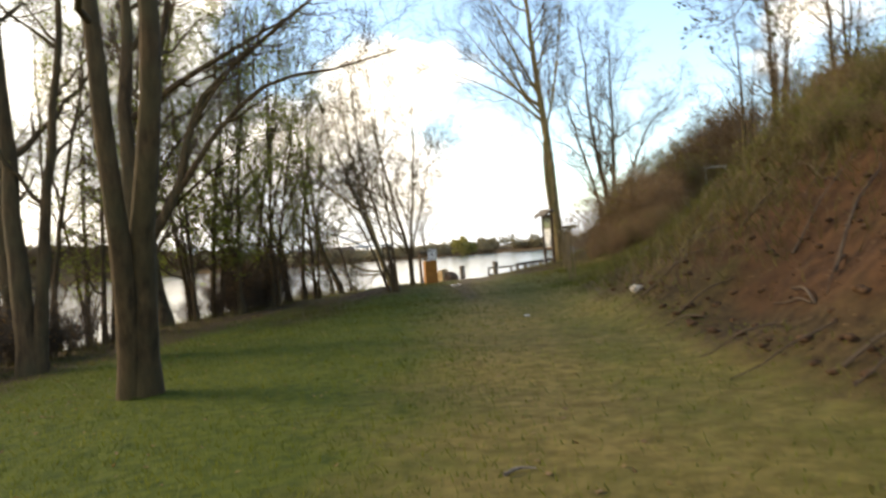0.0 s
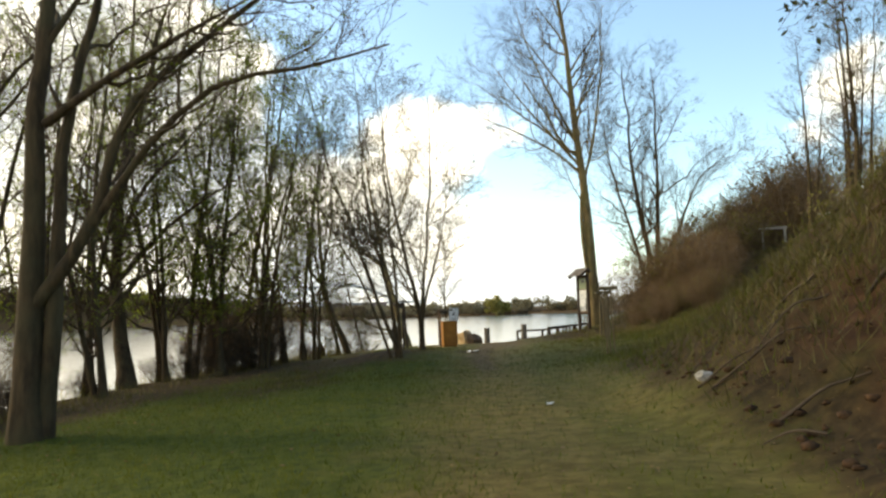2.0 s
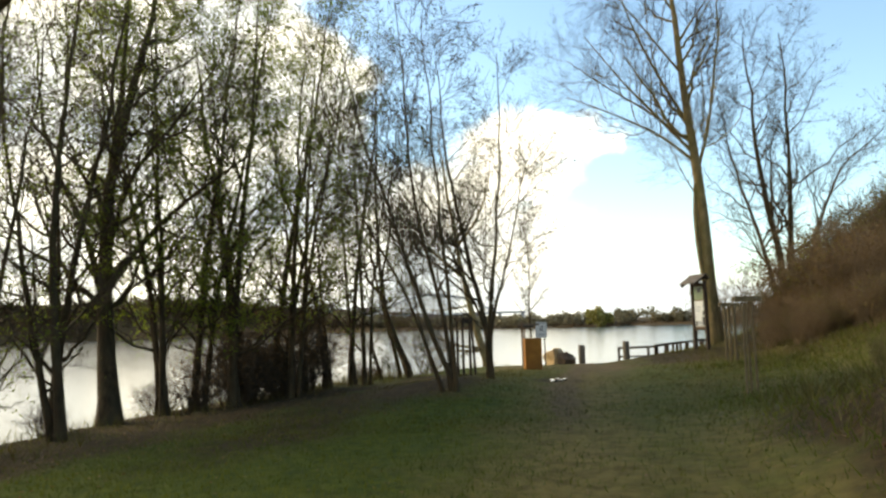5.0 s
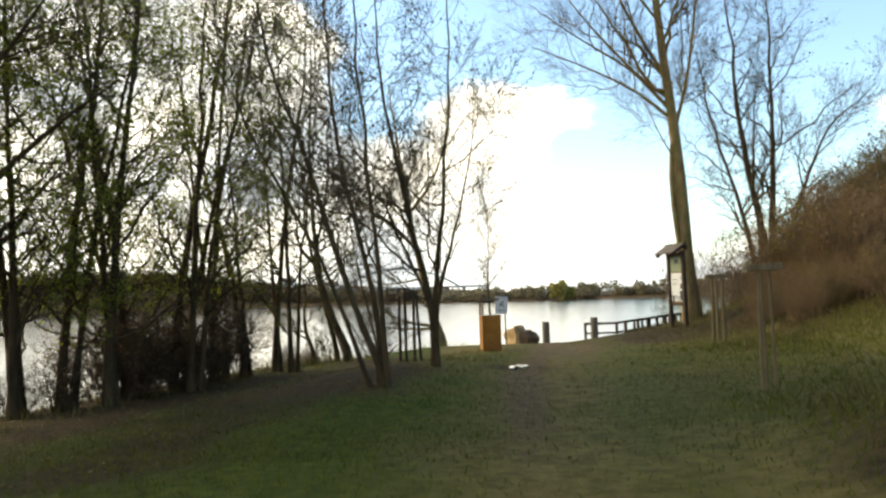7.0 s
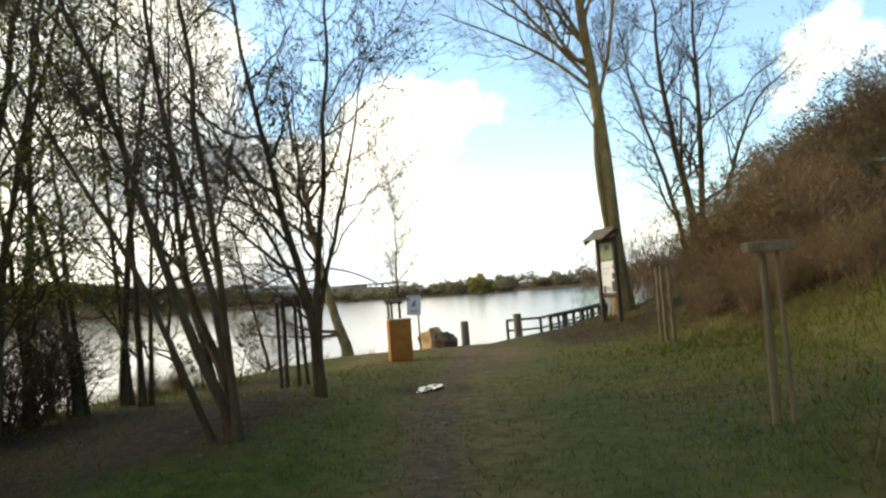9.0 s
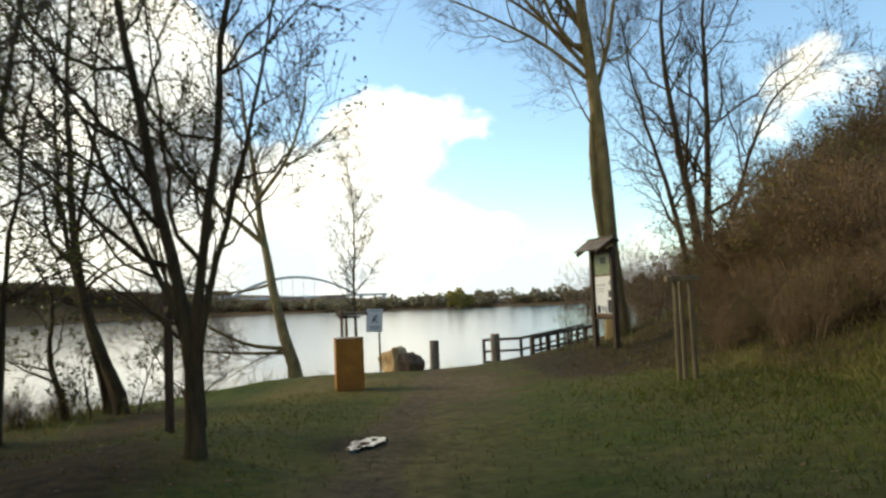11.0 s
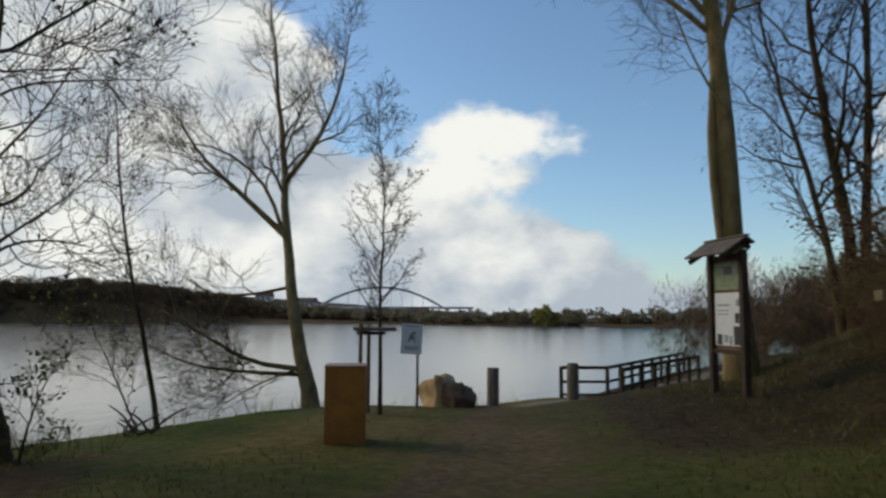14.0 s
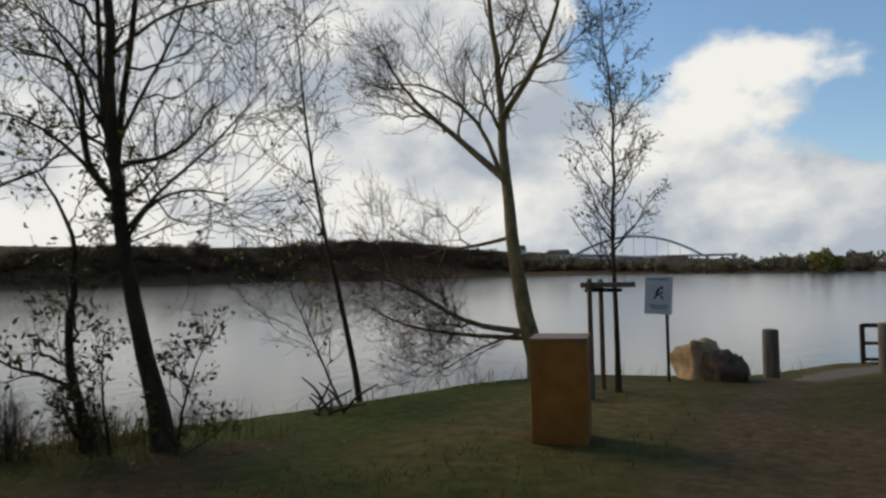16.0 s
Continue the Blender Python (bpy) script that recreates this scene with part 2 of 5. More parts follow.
def ground_material():
    m = bpy.data.materials.new("meadow_ground")
    m.use_nodes = True
    n, l = m.node_tree.nodes, m.node_tree.links
    b = n["Principled BSDF"]
    b.inputs["Roughness"].default_value, b.inputs["Specular IOR Level"].default_value = 0.95, 0.15
    tc = n.new("ShaderNodeTexCoord")

    def noise_ramp(scale, detail, c0, c1, p0=0.35, p1=0.66):
        t = n.new("ShaderNodeTexNoise")
        t.inputs["Scale"].default_value, t.inputs["Detail"].default_value, t.inputs["Roughness"].default_value = scale, detail, 0.65
        l.new(tc.outputs["Object"], t.inputs["Vector"])
        r = n.new("ShaderNodeValToRGB")
        r.color_ramp.elements[0].position, r.color_ramp.elements[1].position = p0, p1
        r.color_ramp.elements[0].color, r.color_ramp.elements[1].color = (*c0, 1), (*c1, 1)
        l.new(t.outputs[0], r.inputs[0])
        return t, r.outputs[0]

    def zone(name, wobble, lo, hi):
        a = n.new("ShaderNodeAttribute")
        a.attribute_name = name
        ad = n.new("ShaderNodeMath")
        ad.operation = "ADD"
        l.new(a.outputs["Fac"], ad.inputs[0])
        l.new(wobble, ad.inputs[1])
        r = n.new("ShaderNodeMapRange")
        r.interpolation_type = "SMOOTHSTEP"
        r.inputs[1].default_value, r.inputs[2].default_value = lo, hi
        l.new(ad.outputs[0], r.inputs[0])
        return r.outputs[0]

    def over(fac, a, bb):
        x = n.new("ShaderNodeMix")
        x.data_type = "RGBA"
        l.new(fac, x.inputs[0])
        l.new(a, x.inputs[6])
        l.new(bb, x.inputs[7])
        return x.outputs[2]

    t1, grass = noise_ramp(7, 9, (0.030, 0.048, 0.005), (0.098, 0.112, 0.013))
    t2, dry = noise_ramp(5, 9, (0.095, 0.070, 0.018), (0.215, 0.160, 0.052))
    t3, earth = noise_ramp(3.5, 10, (0.033, 0.016, 0.007), (0.098, 0.048, 0.020))
    t4, litter = noise_ramp(6, 10, (0.024, 0.016, 0.007), (0.085, 0.054, 0.021))
    t5, patch = noise_ramp(0.9, 5, (0, 0, 0), (1, 1, 1), 0.3, 0.75)
    t6, field = noise_ramp(0.02, 4, (0.065, 0.038, 0.014), (0.115, 0.070, 0.028))
    base = over(zone("worn", t5.outputs[0], 0.60, 1.45), grass, dry)
    base = over(zone("litter", t5.outputs[0], 0.75, 1.3), base, litter)
    base = over(zone("earth", t5.outputs[0], 0.86, 1.25), base, earth)
    t8, mud = noise_ramp(9, 10, (0.080, 0.052, 0.022), (0.185, 0.127, 0.060))
    base = over(zone("mud", t5.outputs[0], 0.72, 1.2), base, mud)
    base = over(zone("field", t5.outputs[0], 0.9, 1.1), base, field)
    l.new(base, b.inputs["Base Color"])
    t7, _ = noise_ramp(38, 8, (0, 0, 0), (1, 1, 1))
    bp = n.new("ShaderNodeBump")
    bp.inputs["Strength"].default_value, bp.inputs["Distance"].default_value = 0.7, 0.04
    l.new(t7.outputs[0], bp.inputs["Height"])
    l.new(bp.outputs[0], b.inputs["Normal"])
    return m


def water_material():
    m = bpy.data.materials.new("lake_water")
    m.use_nodes = True
    n, l = m.node_tree.nodes, m.node_tree.links
    b = n["Principled BSDF"]
    b.inputs["Base Color"].default_value = (0.018, 0.024, 0.022, 1)
    b.inputs["Roughness"].default_value, b.inputs["IOR"].default_value = 0.13, 1.33
    b.inputs["Specular IOR Level"].default_value = 0.7
    tc = n.new("ShaderNodeTexCoord")
    mp = n.new("ShaderNodeMapping")
    mp.inputs["Scale"].default_value = (1, 0.45, 1)
    l.new(tc.outputs["Object"], mp.inputs[0])
    t = n.new("ShaderNodeTexNoise")
    t.inputs["Scale"].default_value, t.inputs["Detail"].default_value = 1.6, 4
    l.new(mp.outputs[0], t.inputs["Vector"])
    t2 = n.new("ShaderNodeTexNoise")
    t2.inputs["Scale"].default_value, t2.inputs["Detail"].default_value = 0.035, 3
    l.new(mp.outputs[0], t2.inputs["Vector"])
    r = n.new("ShaderNodeMapRange")
    r.inputs[1].default_value, r.inputs[2].default_value, r.inputs[3].default_value, r.inputs[4].default_value = 0.4, 0.65, 0.15, 0.40
    l.new(t2.outputs[0], r.inputs[0])
    bp = n.new("ShaderNodeBump")
    bp.inputs["Distance"].default_value = 0.05
    l.new(r.outputs[0], bp.inputs["Strength"])
    l.new(t.outputs[0], bp.inputs["Height"])
    l.new(bp.outputs[0], b.inputs["Normal"])
    return m


GROUND_MAT, WATER_MAT = ground_material(), water_material()


# ---- mesh helpers ----
def mesh_from(name, verts, faces, mat, smooth=True):
    """A mesh of equal-sided faces from arrays."""
    verts, faces = np.asarray(verts, np.float32), np.asarray(faces, np.int32)
    me = bpy.data.meshes.new(name)
    k = faces.shape[1]
    me.vertices.add(len(verts))
    me.vertices.foreach_set("co", verts.ravel())
    me.loops.add(faces.size)
    me.loops.foreach_set("vertex_index", faces.ravel())
    me.polygons.add(len(faces))
    me.polygons.foreach_set("loop_start", np.arange(0, faces.size, k, dtype=np.int32))
    me.polygons.foreach_set("use_smooth", np.full(len(faces), smooth))
    me.update(calc_edges=True)
    me.validate()
    me.materials.append(mat)
    return me


def part(name, data, mat=None, parent=None, label="", kind=""):
    """One mesh object under a thing or a part; data is a mesh or a bmesh."""
    if isinstance(data, bmesh.types.BMesh):
        me = bpy.data.meshes.new(name)
        data.to_mesh(me)
        data.free()
        me.materials.append(mat)
        data = me
    ob = new(name, data)
    ob.parent = parent
    return tagged(ob, label=label, kind=kind)


def thing(name, at, label, category, group="", rz=0.0):
    ob = new(name)
    ob.empty_display_size = 0.2
    ob.matrix_world = pose(at[0], at[1], at[2], 0, 0, rz)
    return tagged(ob, label=label, category=category, group=group)


def box(bm, size, at, turn=(0, 0, 0), bevel=0.01):
    r = bmesh.ops.create_cube(bm, size=1.0)
    m = pose(*at, *turn) @ Matrix.Diagonal((*size, 1))
    bmesh.ops.transform(bm, matrix=m, verts=r["verts"])
    if bevel:
        es = list({e for v in r["verts"] for e in v.link_edges})
        bmesh.ops.bevel(bm, geom=es, offset=min(bevel, min(size) * 0.3), segments=2, affect="EDGES", profile=0.6)
    return bm


def boxed(size, at, turn=(0, 0, 0), bevel=0.01):
    return box(bmesh.new(), size, at, turn, bevel)


def post_mesh(r0, r1, h, seg=14, rng=None, dome=0.02):
    """A round, slightly uneven post with a chamfered top, foot at z = 0."""
    bm = bmesh.new()
    rings = []
    for z, r in ((-0.25, r0), (0, r0), (h * 0.35, r0 * 0.99), (h * 0.7, r1 * 1.01), (h - dome, r1), (h, r1 * 0.82)):
        rings.append([bm.verts.new((r * math.cos(a) * (1 + 0.03 * math.sin(3 * a + z)), r * math.sin(a) * (1 + 0.03 * math.cos(2 * a + z)), z)) for a in [2 * math.pi * i / seg for i in range(seg)]])
    for a, b in zip(rings, rings[1:]):
        for i in range(seg):
            f = bm.faces.new((a[i], a[(i + 1) % seg], b[(i + 1) % seg], b[i]))
            f.smooth = True
    bm.faces.new(rings[-1])
    bm.faces.new(rings[0][::-1])
    return bm


def tubes(P, R, sides):
    """Tapered tubes along polylines P (n, k, 3) with radii R (n, k): vertices and quads."""
    n, k, _ = P.shape
    tang = np.gradient(P, axis=1)
    tang /= np.linalg.norm(tang, axis=2, keepdims=True) + 1e-9
    main = P[:, -1] - P[:, 0]
    ref = np.where(np.abs(main[:, 2:3]) > 0.75 * np.linalg.norm(main, axis=1, keepdims=True), np.array([[1.0, 0.2, 0]]), np.array([[0.1, 0.2, 1.0]]))[:, None]
    u = np.cross(tang, ref)
    u /= np.linalg.norm(u, axis=2, keepdims=True) + 1e-9
    v = np.cross(tang, u)
    a = np.arange(sides) * 2 * np.pi / sides
    V = P[:, :, None] + R[:, :, None, None] * (np.cos(a)[None, None, :, None] * u[:, :, None] + np.sin(a)[None, None, :, None] * v[:, :, None])
    idx = np.arange(n * k * sides).reshape(n, k, sides)
    nxt = np.roll(idx, -1, axis=2)
    F = np.stack([idx[:, :-1], nxt[:, :-1], nxt[:, 1:], idx[:, 1:]], -1).reshape(-1, 4)
    return V.reshape(-1, 3), F


def spline(ctrl, k):
    """k points on a smooth line through control points."""
    c = np.array(ctrl, float)
    if len(c) == 2:
        c = np.array([c[0], (c[0] + c[1]) / 2, c[1]])
    d = np.r_[0, np.cumsum(np.linalg.norm(np.diff(c, axis=0), axis=1))]
    tan = np.gradient(c, d, axis=0)
    out = []
    for s in np.linspace(0, d[-1], k):
        i = min(int(np.searchsorted(d, s, "right")) - 1, len(d) - 2)
        h = d[i + 1] - d[i]
        t = (s - d[i]) / h
        out.append((2 * t**3 - 3 * t**2 + 1) * c[i] + (t**3 - 2 * t**2 + t) * h * tan[i] + (3 * t**2 - 2 * t**3) * c[i + 1] + (t**3 - t**2) * h * tan[i + 1])
    return np.array(out)


def offshoots(rng, P, R, count, k, f0, f1, angle, length, curve, wiggle, thin, spread_up=0.0, top_short=0.5):
    """Children along each polyline: k points each, radii from the parent's."""
    n, kp, _ = P.shape
    u = f0 + (f1 - f0) * (np.arange(count)[None] + rng.random((n, count))) / count
    x = u * (kp - 1)
    i = np.minimum(x.astype(int), kp - 2)
    w = (x - i)[..., None]
    rows = np.arange(n)[:, None]
    start = P[rows, i] * (1 - w) + P[rows, i + 1] * w
    tang = P[rows, i + 1] - P[rows, i]
    tang /= np.linalg.norm(tang, axis=2, keepdims=True) + 1e-9
    r = R[rows, i] * (1 - w[..., 0]) + R[rows, i + 1] * w[..., 0]
    ref = rng.normal(size=(n, count, 3))
    side = ref - (ref * tang).sum(-1, keepdims=True) * tang
    side /= np.linalg.norm(side, axis=2, keepdims=True) + 1e-9
    side[..., 2] += spread_up
    a = np.radians(angle * (0.75 + 0.5 * rng.random((n, count))))[..., None]
    way = np.cos(a) * tang + np.sin(a) * side
    way /= np.linalg.norm(way, axis=2, keepdims=True) + 1e-9
    size = length * (0.6 + 0.8 * rng.random((n, count))) * (1 - top_short * (u - f0) / max(f1 - f0, 1e-6))
    t = np.linspace(0, 1, k)[None, None, :, None]
    pts = start[:, :, None] + size[..., None, None] * (t * way[:, :, None] + t**2 * np.array([0, 0, curve]))
    wig = np.cumsum(rng.normal(size=pts.shape), axis=2) * wiggle * size[..., None, None] / k
    wig[:, :, 0] = 0
    pts = pts + wig
    rad = (r * thin)[..., None] * (1 - 0.75 * np.linspace(0, 1, k)[None, None])
    return pts.reshape(-1, k, 3), np.maximum(rad.reshape(-1, k), 0.0028)


def leaf_quads(rng, P, count, size, spread=0.06):
    """Small tilted leaf blades scattered near points on polylines."""
    n, k, _ = P.shape
    i = rng.integers(0, n, count)
    j = rng.integers(max(1, k // 3), k, count)
    c = P[i, j] + rng.normal(size=(count, 3)) * spread
    a = rng.normal(size=(count, 3))
    a /= np.linalg.norm(a, axis=1, keepdims=True)
    b = np.cross(a, rng.normal(size=(count, 3)))
    b /= np.linalg.norm(b, axis=1, keepdims=True)
    s = (size * (0.6 + 0.8 * rng.random(count)))[:, None]
    V = np.stack([c - a * s, c + b * s * 0.5, c + a * s, c - b * s * 0.5], 1)
    return V.reshape(-1, 3), np.arange(count * 4).reshape(-1, 4)


# ---- ground and lake ----
WATER_Z = -1.4
SHORE = np.array([(-60, -120), (-24, -40), (-13, 0), (-10.5, 9), (-9.6, 14), (-8.6, 17), (-8.0, 20), (-7.4, 24), (-6.2, 28), (-5.0, 30.2), (-4.0, 32), (-3.2, 33.8),
                  (-2.2, 35.8), (-0.6, 37.3), (0.7, 38.6), (1.5, 41), (2.2, 43.6), (3.6, 44.6), (7.8, 54), (20, 76), (44, 120), (60, 190), (52, 245), (20, 256), (-20, 275),
                  (-45, 300), (-120, 335), (-215, 285), (-245, 185), (-250, 70), (-210, -60), (-140, -160)], float)


def shore_distance(x, y):
    """Distance to the top of the bank, negative on the lake's side."""
    p = np.stack([x, y], -1)
    a, b = SHORE, np.roll(SHORE, -1, 0)
    best = np.full(x.shape, 1e9)
    inside = np.zeros(x.shape, bool)
    for (x0, y0), (x1, y1) in zip(a, b):
        d = np.array([x1 - x0, y1 - y0])
        t = np.clip(((p - (x0, y0)) @ d) / (d @ d), 0, 1)
        q = p - ((x0, y0) + t[..., None] * d)
        best = np.minimum(best, np.hypot(q[..., 0], q[..., 1]))
        cross = (y0 > y) != (y1 > y)
        xi = x0 + (y - y0) * (x1 - x0) / ((y1 - y0) or 1e-9)
        inside ^= cross & (x < xi)
    return np.where(inside, -best, best)


def smooth(a, b, v):
    t = np.clip((v - a) / (b - a), 0, 1)
    return t * t * (3 - 2 * t)


def lumps(x, y, s, seed):
    """Gentle unevenness from a few crossed waves."""
    r = np.random.default_rng(seed)
    out = np.zeros_like(x)
    for _ in range(7):
        a, f, ph = r.random() * 6.28, s * (0.5 + r.random()), r.random() * 6.28
        out += np.sin((x * np.cos(a) + y * np.sin(a)) * f + ph)
    return out / 7


def height(x, y):
    x, y = np.asarray(x, float), np.asarray(y, float)
    mid = np.interp(y, [-20, 0, 10, 20, 25, 30, 34, 36, 38, 41, 44, 60, 120], [0, 0, 0.05, 0.15, 0.14, 0.04, -0.06, -0.2, -0.42, -0.62, -0.82, -0.8, -0.6])
    z = mid - 0.035 * np.maximum(0, -1.5 - x) ** 1.15 + 0.22 * np.exp(-(((x + 1.8) / 1.4) ** 2 + ((y - 22.8) / 3.0) ** 2))
    foot = np.interp(y, [0, 38, 44, 54, 76], [1.5, 1.6, 4.4, 9.8, 22])
    away = np.maximum(x - foot, 0)
    gentle = np.interp(y, [20, 28, 33, 37], [0.07, 0.075, 0.12, 0.16]) * np.minimum(away, 4.5) + 0.41 * np.clip(away - 4.3, 0, 10) + 0.06 * np.maximum(away - 14.3, 0)
    bank = np.maximum(x - 2.75 + 0.5 * smooth(8, 11.5, y) - 0.18 * lumps(x * 0, y, 1.5, 4), 0)
    steep = 0.03 * np.clip(x - 1.5, 0, 2) + 0.35 * np.minimum(bank, 0.8) + 0.86 * np.clip(bank - 0.8, 0, 3.9) + 0.3 * np.clip(bank - 4.7, 0, 12)
    w = smooth(12.6, 19.5, y)
    far = smooth(70, 160, np.hypot(x, y))
    near_z = z + (1 - w) * steep + w * gentle
    near_z = near_z + 0.035 * lumps(x, y, 1.1, 1) + 0.012 * lumps(x, y, 4.0, 2) + (0.22 * lumps(x, y, 1.9, 3) + 0.13 * lumps(x, y, 5.2, 6) + 0.05 * lumps(x, y, 11, 7)) * smooth(2.6, 4.0, x) * (1 - 0.7 * w) * smooth(60, 40, y)
    d = shore_distance(x, y)
    left = smooth(-60, -215, x)
    far_z = -1.25 + smooth(1, 30, d) * (1.85 + 15.0 * left)
    land = near_z * (1 - far) + far_z * far
    drop = smooth(0.0, 2.1, -d)
    return np.where(d < 0, land * (1 - drop) + (-2.6) * drop, land)


def axis(fine0, fine1, step, reach):
    pts = list(np.arange(fine0, fine1 + 1e-6, step))
    s, v = step, fine1
    while v < reach:
        s *= 1.085
        v += s
        pts.append(v)
    s, v = step, fine0
    while v > -reach:
        s *= 1.085
        v -= s
        pts.insert(0, v)
    return np.array(pts)


gx, gy = axis(-11, 11, 0.22, 1600), axis(-2, 46, 0.22, 1600)
GX, GY = np.meshgrid(gx, gy, indexing="ij")
GZ = height(GX, GY)
nx, ny = len(gx), len(gy)
ii = np.arange(nx * ny).reshape(nx, ny)
quads = np.stack([ii[:-1, :-1], ii[1:, :-1], ii[1:, 1:], ii[:-1, 1:]], -1).reshape(-1, 4)
gmesh = mesh_from("ground", np.stack([GX, GY, GZ], -1).reshape(-1, 3), quads, GROUND_MAT)
ground = tagged(new("ground", gmesh), "trodden lakeside meadow with a bare earth bank", "ground", kind="structure")
GD = shore_distance(GX, GY)
track = np.interp(GY, [0, 8, 16, 22, 28, 33, 38], [0.5, 0.9, 0.9, 0.8, 0.9, 1.0, 1.6])
worn = np.exp(-((GX - track) / np.interp(GY, [0, 14, 22, 30], [1.8, 1.8, 1.5, 0.9])) ** 2) * 0.78
worn = np.maximum(worn, 1.3 * np.exp(-(((GX - track + 0.02) / 0.42) ** 2)) * smooth(14, 22, GY))
worn = np.maximum(worn, 0.62 * smooth(-0.6, 0.8, GX) * (1 - 0.3 * smooth(17, 22, GY)))
worn = np.maximum(worn, 0.66 * np.exp(-(((GX - track - 0.2) / 1.7) ** 2)) * smooth(19, 24, GY))
worn = np.maximum(worn, 0.72 * smooth(-3.0, -1.6, GX) * smooth(18, 22, GY) * (0.8 + 0.5 * lumps(GX, GY, 0.8, 21)) * (1 - 0.7 * np.exp(-(((GX - 4.0) / 1.4) ** 2 + ((GY - 25.5) / 2.5) ** 2))))
earth = np.maximum(smooth(2.9, 4.2, GX) * (1 - smooth(10.5, 15.0, GY + 0.9 * (GX - 3.5))) * (1 - smooth(6.8, 9.0, GX)) * 0.78, 0.75 * smooth(0.3, -0.4, GD) * smooth(60, 30, GY))
litter = np.maximum(0.85 * smooth(5.2, 2.2, GD) * smooth(30, 24, GY) * smooth(0, -3.0, GX), 0.5 * smooth(5.5, 7.0, GX) * (1 - 0.5 * smooth(17, 21, GY) * smooth(40, 37, GY)))
litter = np.maximum(litter, 0.8 * smooth(2.1, 3.4, GX) * smooth(22, 15, GY))
litter = np.maximum(litter, 0.5 * smooth(24, 31, GY) * smooth(-1.6, 0.8, GX) * smooth(39, 35, GY) * smooth(6.5, 3.5, GX))
litter = np.maximum(litter, 1.0 * np.exp(-(((GX + 2.4) / 1.6) ** 2 + ((GY - 22.2) / 2.8) ** 2)))
litter = np.maximum(litter, 0.9 * np.exp(-(((GX - 0.32) / 0.75) ** 2 + ((GY - 24.3) / 0.7) ** 2)))
litter = np.maximum(litter, 0.5 * smooth(14, 18, GY) * smooth(31, 27, GY) * smooth(-0.8, -3.0, GX))
litter = np.maximum(litter, 1.0 * smooth(5.2, 6.8, GX - 0.12 * np.maximum(GY - 30, 0)) * smooth(24, 27, GY))
litter = np.maximum(litter, 0.75 * np.exp(-(((GX + 3.4) / 1.5) ** 2)) * smooth(13, 17, GY) * smooth(32, 28, GY))
mud = 0.74 * np.exp(-(((GX - np.interp(GY, [16, 20, 24, 28, 33, 36, 38], [0.75, 0.55, 0.42, 0.75, 0.95, 1.15, 1.5])) / np.interp(GY, [16, 22, 28, 36], [0.35, 0.42, 0.40, 0.55])) ** 2)) * smooth(15, 20, GY) * smooth(40, 37, GY)
mud = np.maximum(mud, 0.62 * np.exp(-(((GX - 1.6) / 1.0) ** 2 + ((GY - 29.5) / 4.5) ** 2)))
litter = np.maximum(litter, 0.85 * smooth(2.0, 3.4, GX) * smooth(27.5, 30.5, GY) * smooth(60, 45, GY))
field = smooth(70, 110, np.hypot(GX, GY)) * 1.2
for zname, zval in (("worn", worn), ("earth", earth), ("litter", litter), ("mud", mud), ("field", field)):
    attr = gmesh.attributes.new(zname, "FLOAT", "POINT")
    attr.data.foreach_set("value", zval.astype(np.float32).ravel())

wv = [(-700, -500, WATER_Z), (300, -500, WATER_Z), (300, 700, WATER_Z), (-700, 700, WATER_Z)]
water = tagged(new("water", mesh_from("water", wv, [(0, 1, 2, 3)], WATER_MAT, False)), "still grey lake water mirroring the clouds", "lake", kind="structure")


def gz(x, y):
    return float(height(np.array([x]), np.array([y]))[0])


# gravel path between the bollards and the railings
line = spline([(1.35, 35.6, 0), (1.55, 36.8, 0), (2.2, 39.6, 0), (3.3, 42.2, 0), (5.0, 44.6, 0), (7.4, 49.2, 0), (10.2, 55, 0)], 60)
tg = np.gradient(line, axis=0)
nrm = np.stack([-tg[:, 1], tg[:, 0]], -1)
nrm /= np.linalg.norm(nrm, axis=1, keepdims=True)
half = np.interp(np.arange(60), [0, 3, 8, 14, 60], [0.1, 0.45, 0.65, 0.8, 0.85])
cols = np.linspace(-1, 1, 7)
pv = []
for i in range(60):
    for c in cols:
        q = line[i, :2] + nrm[i] * c * half[i] * (1 + 0.08 * math.sin(i * 1.7 + c))
        pv.append((q[0], q[1], gz(*q) + min(0.02, -0.03 + 0.02 * i) - 0.05 * abs(c) ** 4))
pf = [(i * 7 + j, i * 7 + j + 1, (i + 1) * 7 + j + 1, (i + 1) * 7 + j) for i in range(59) for j in range(6)]
tagged(new("pavement", mesh_from("pavement", pv, pf, GRAVEL)), "pale gravel path leading along the shore", "path", kind="structure")


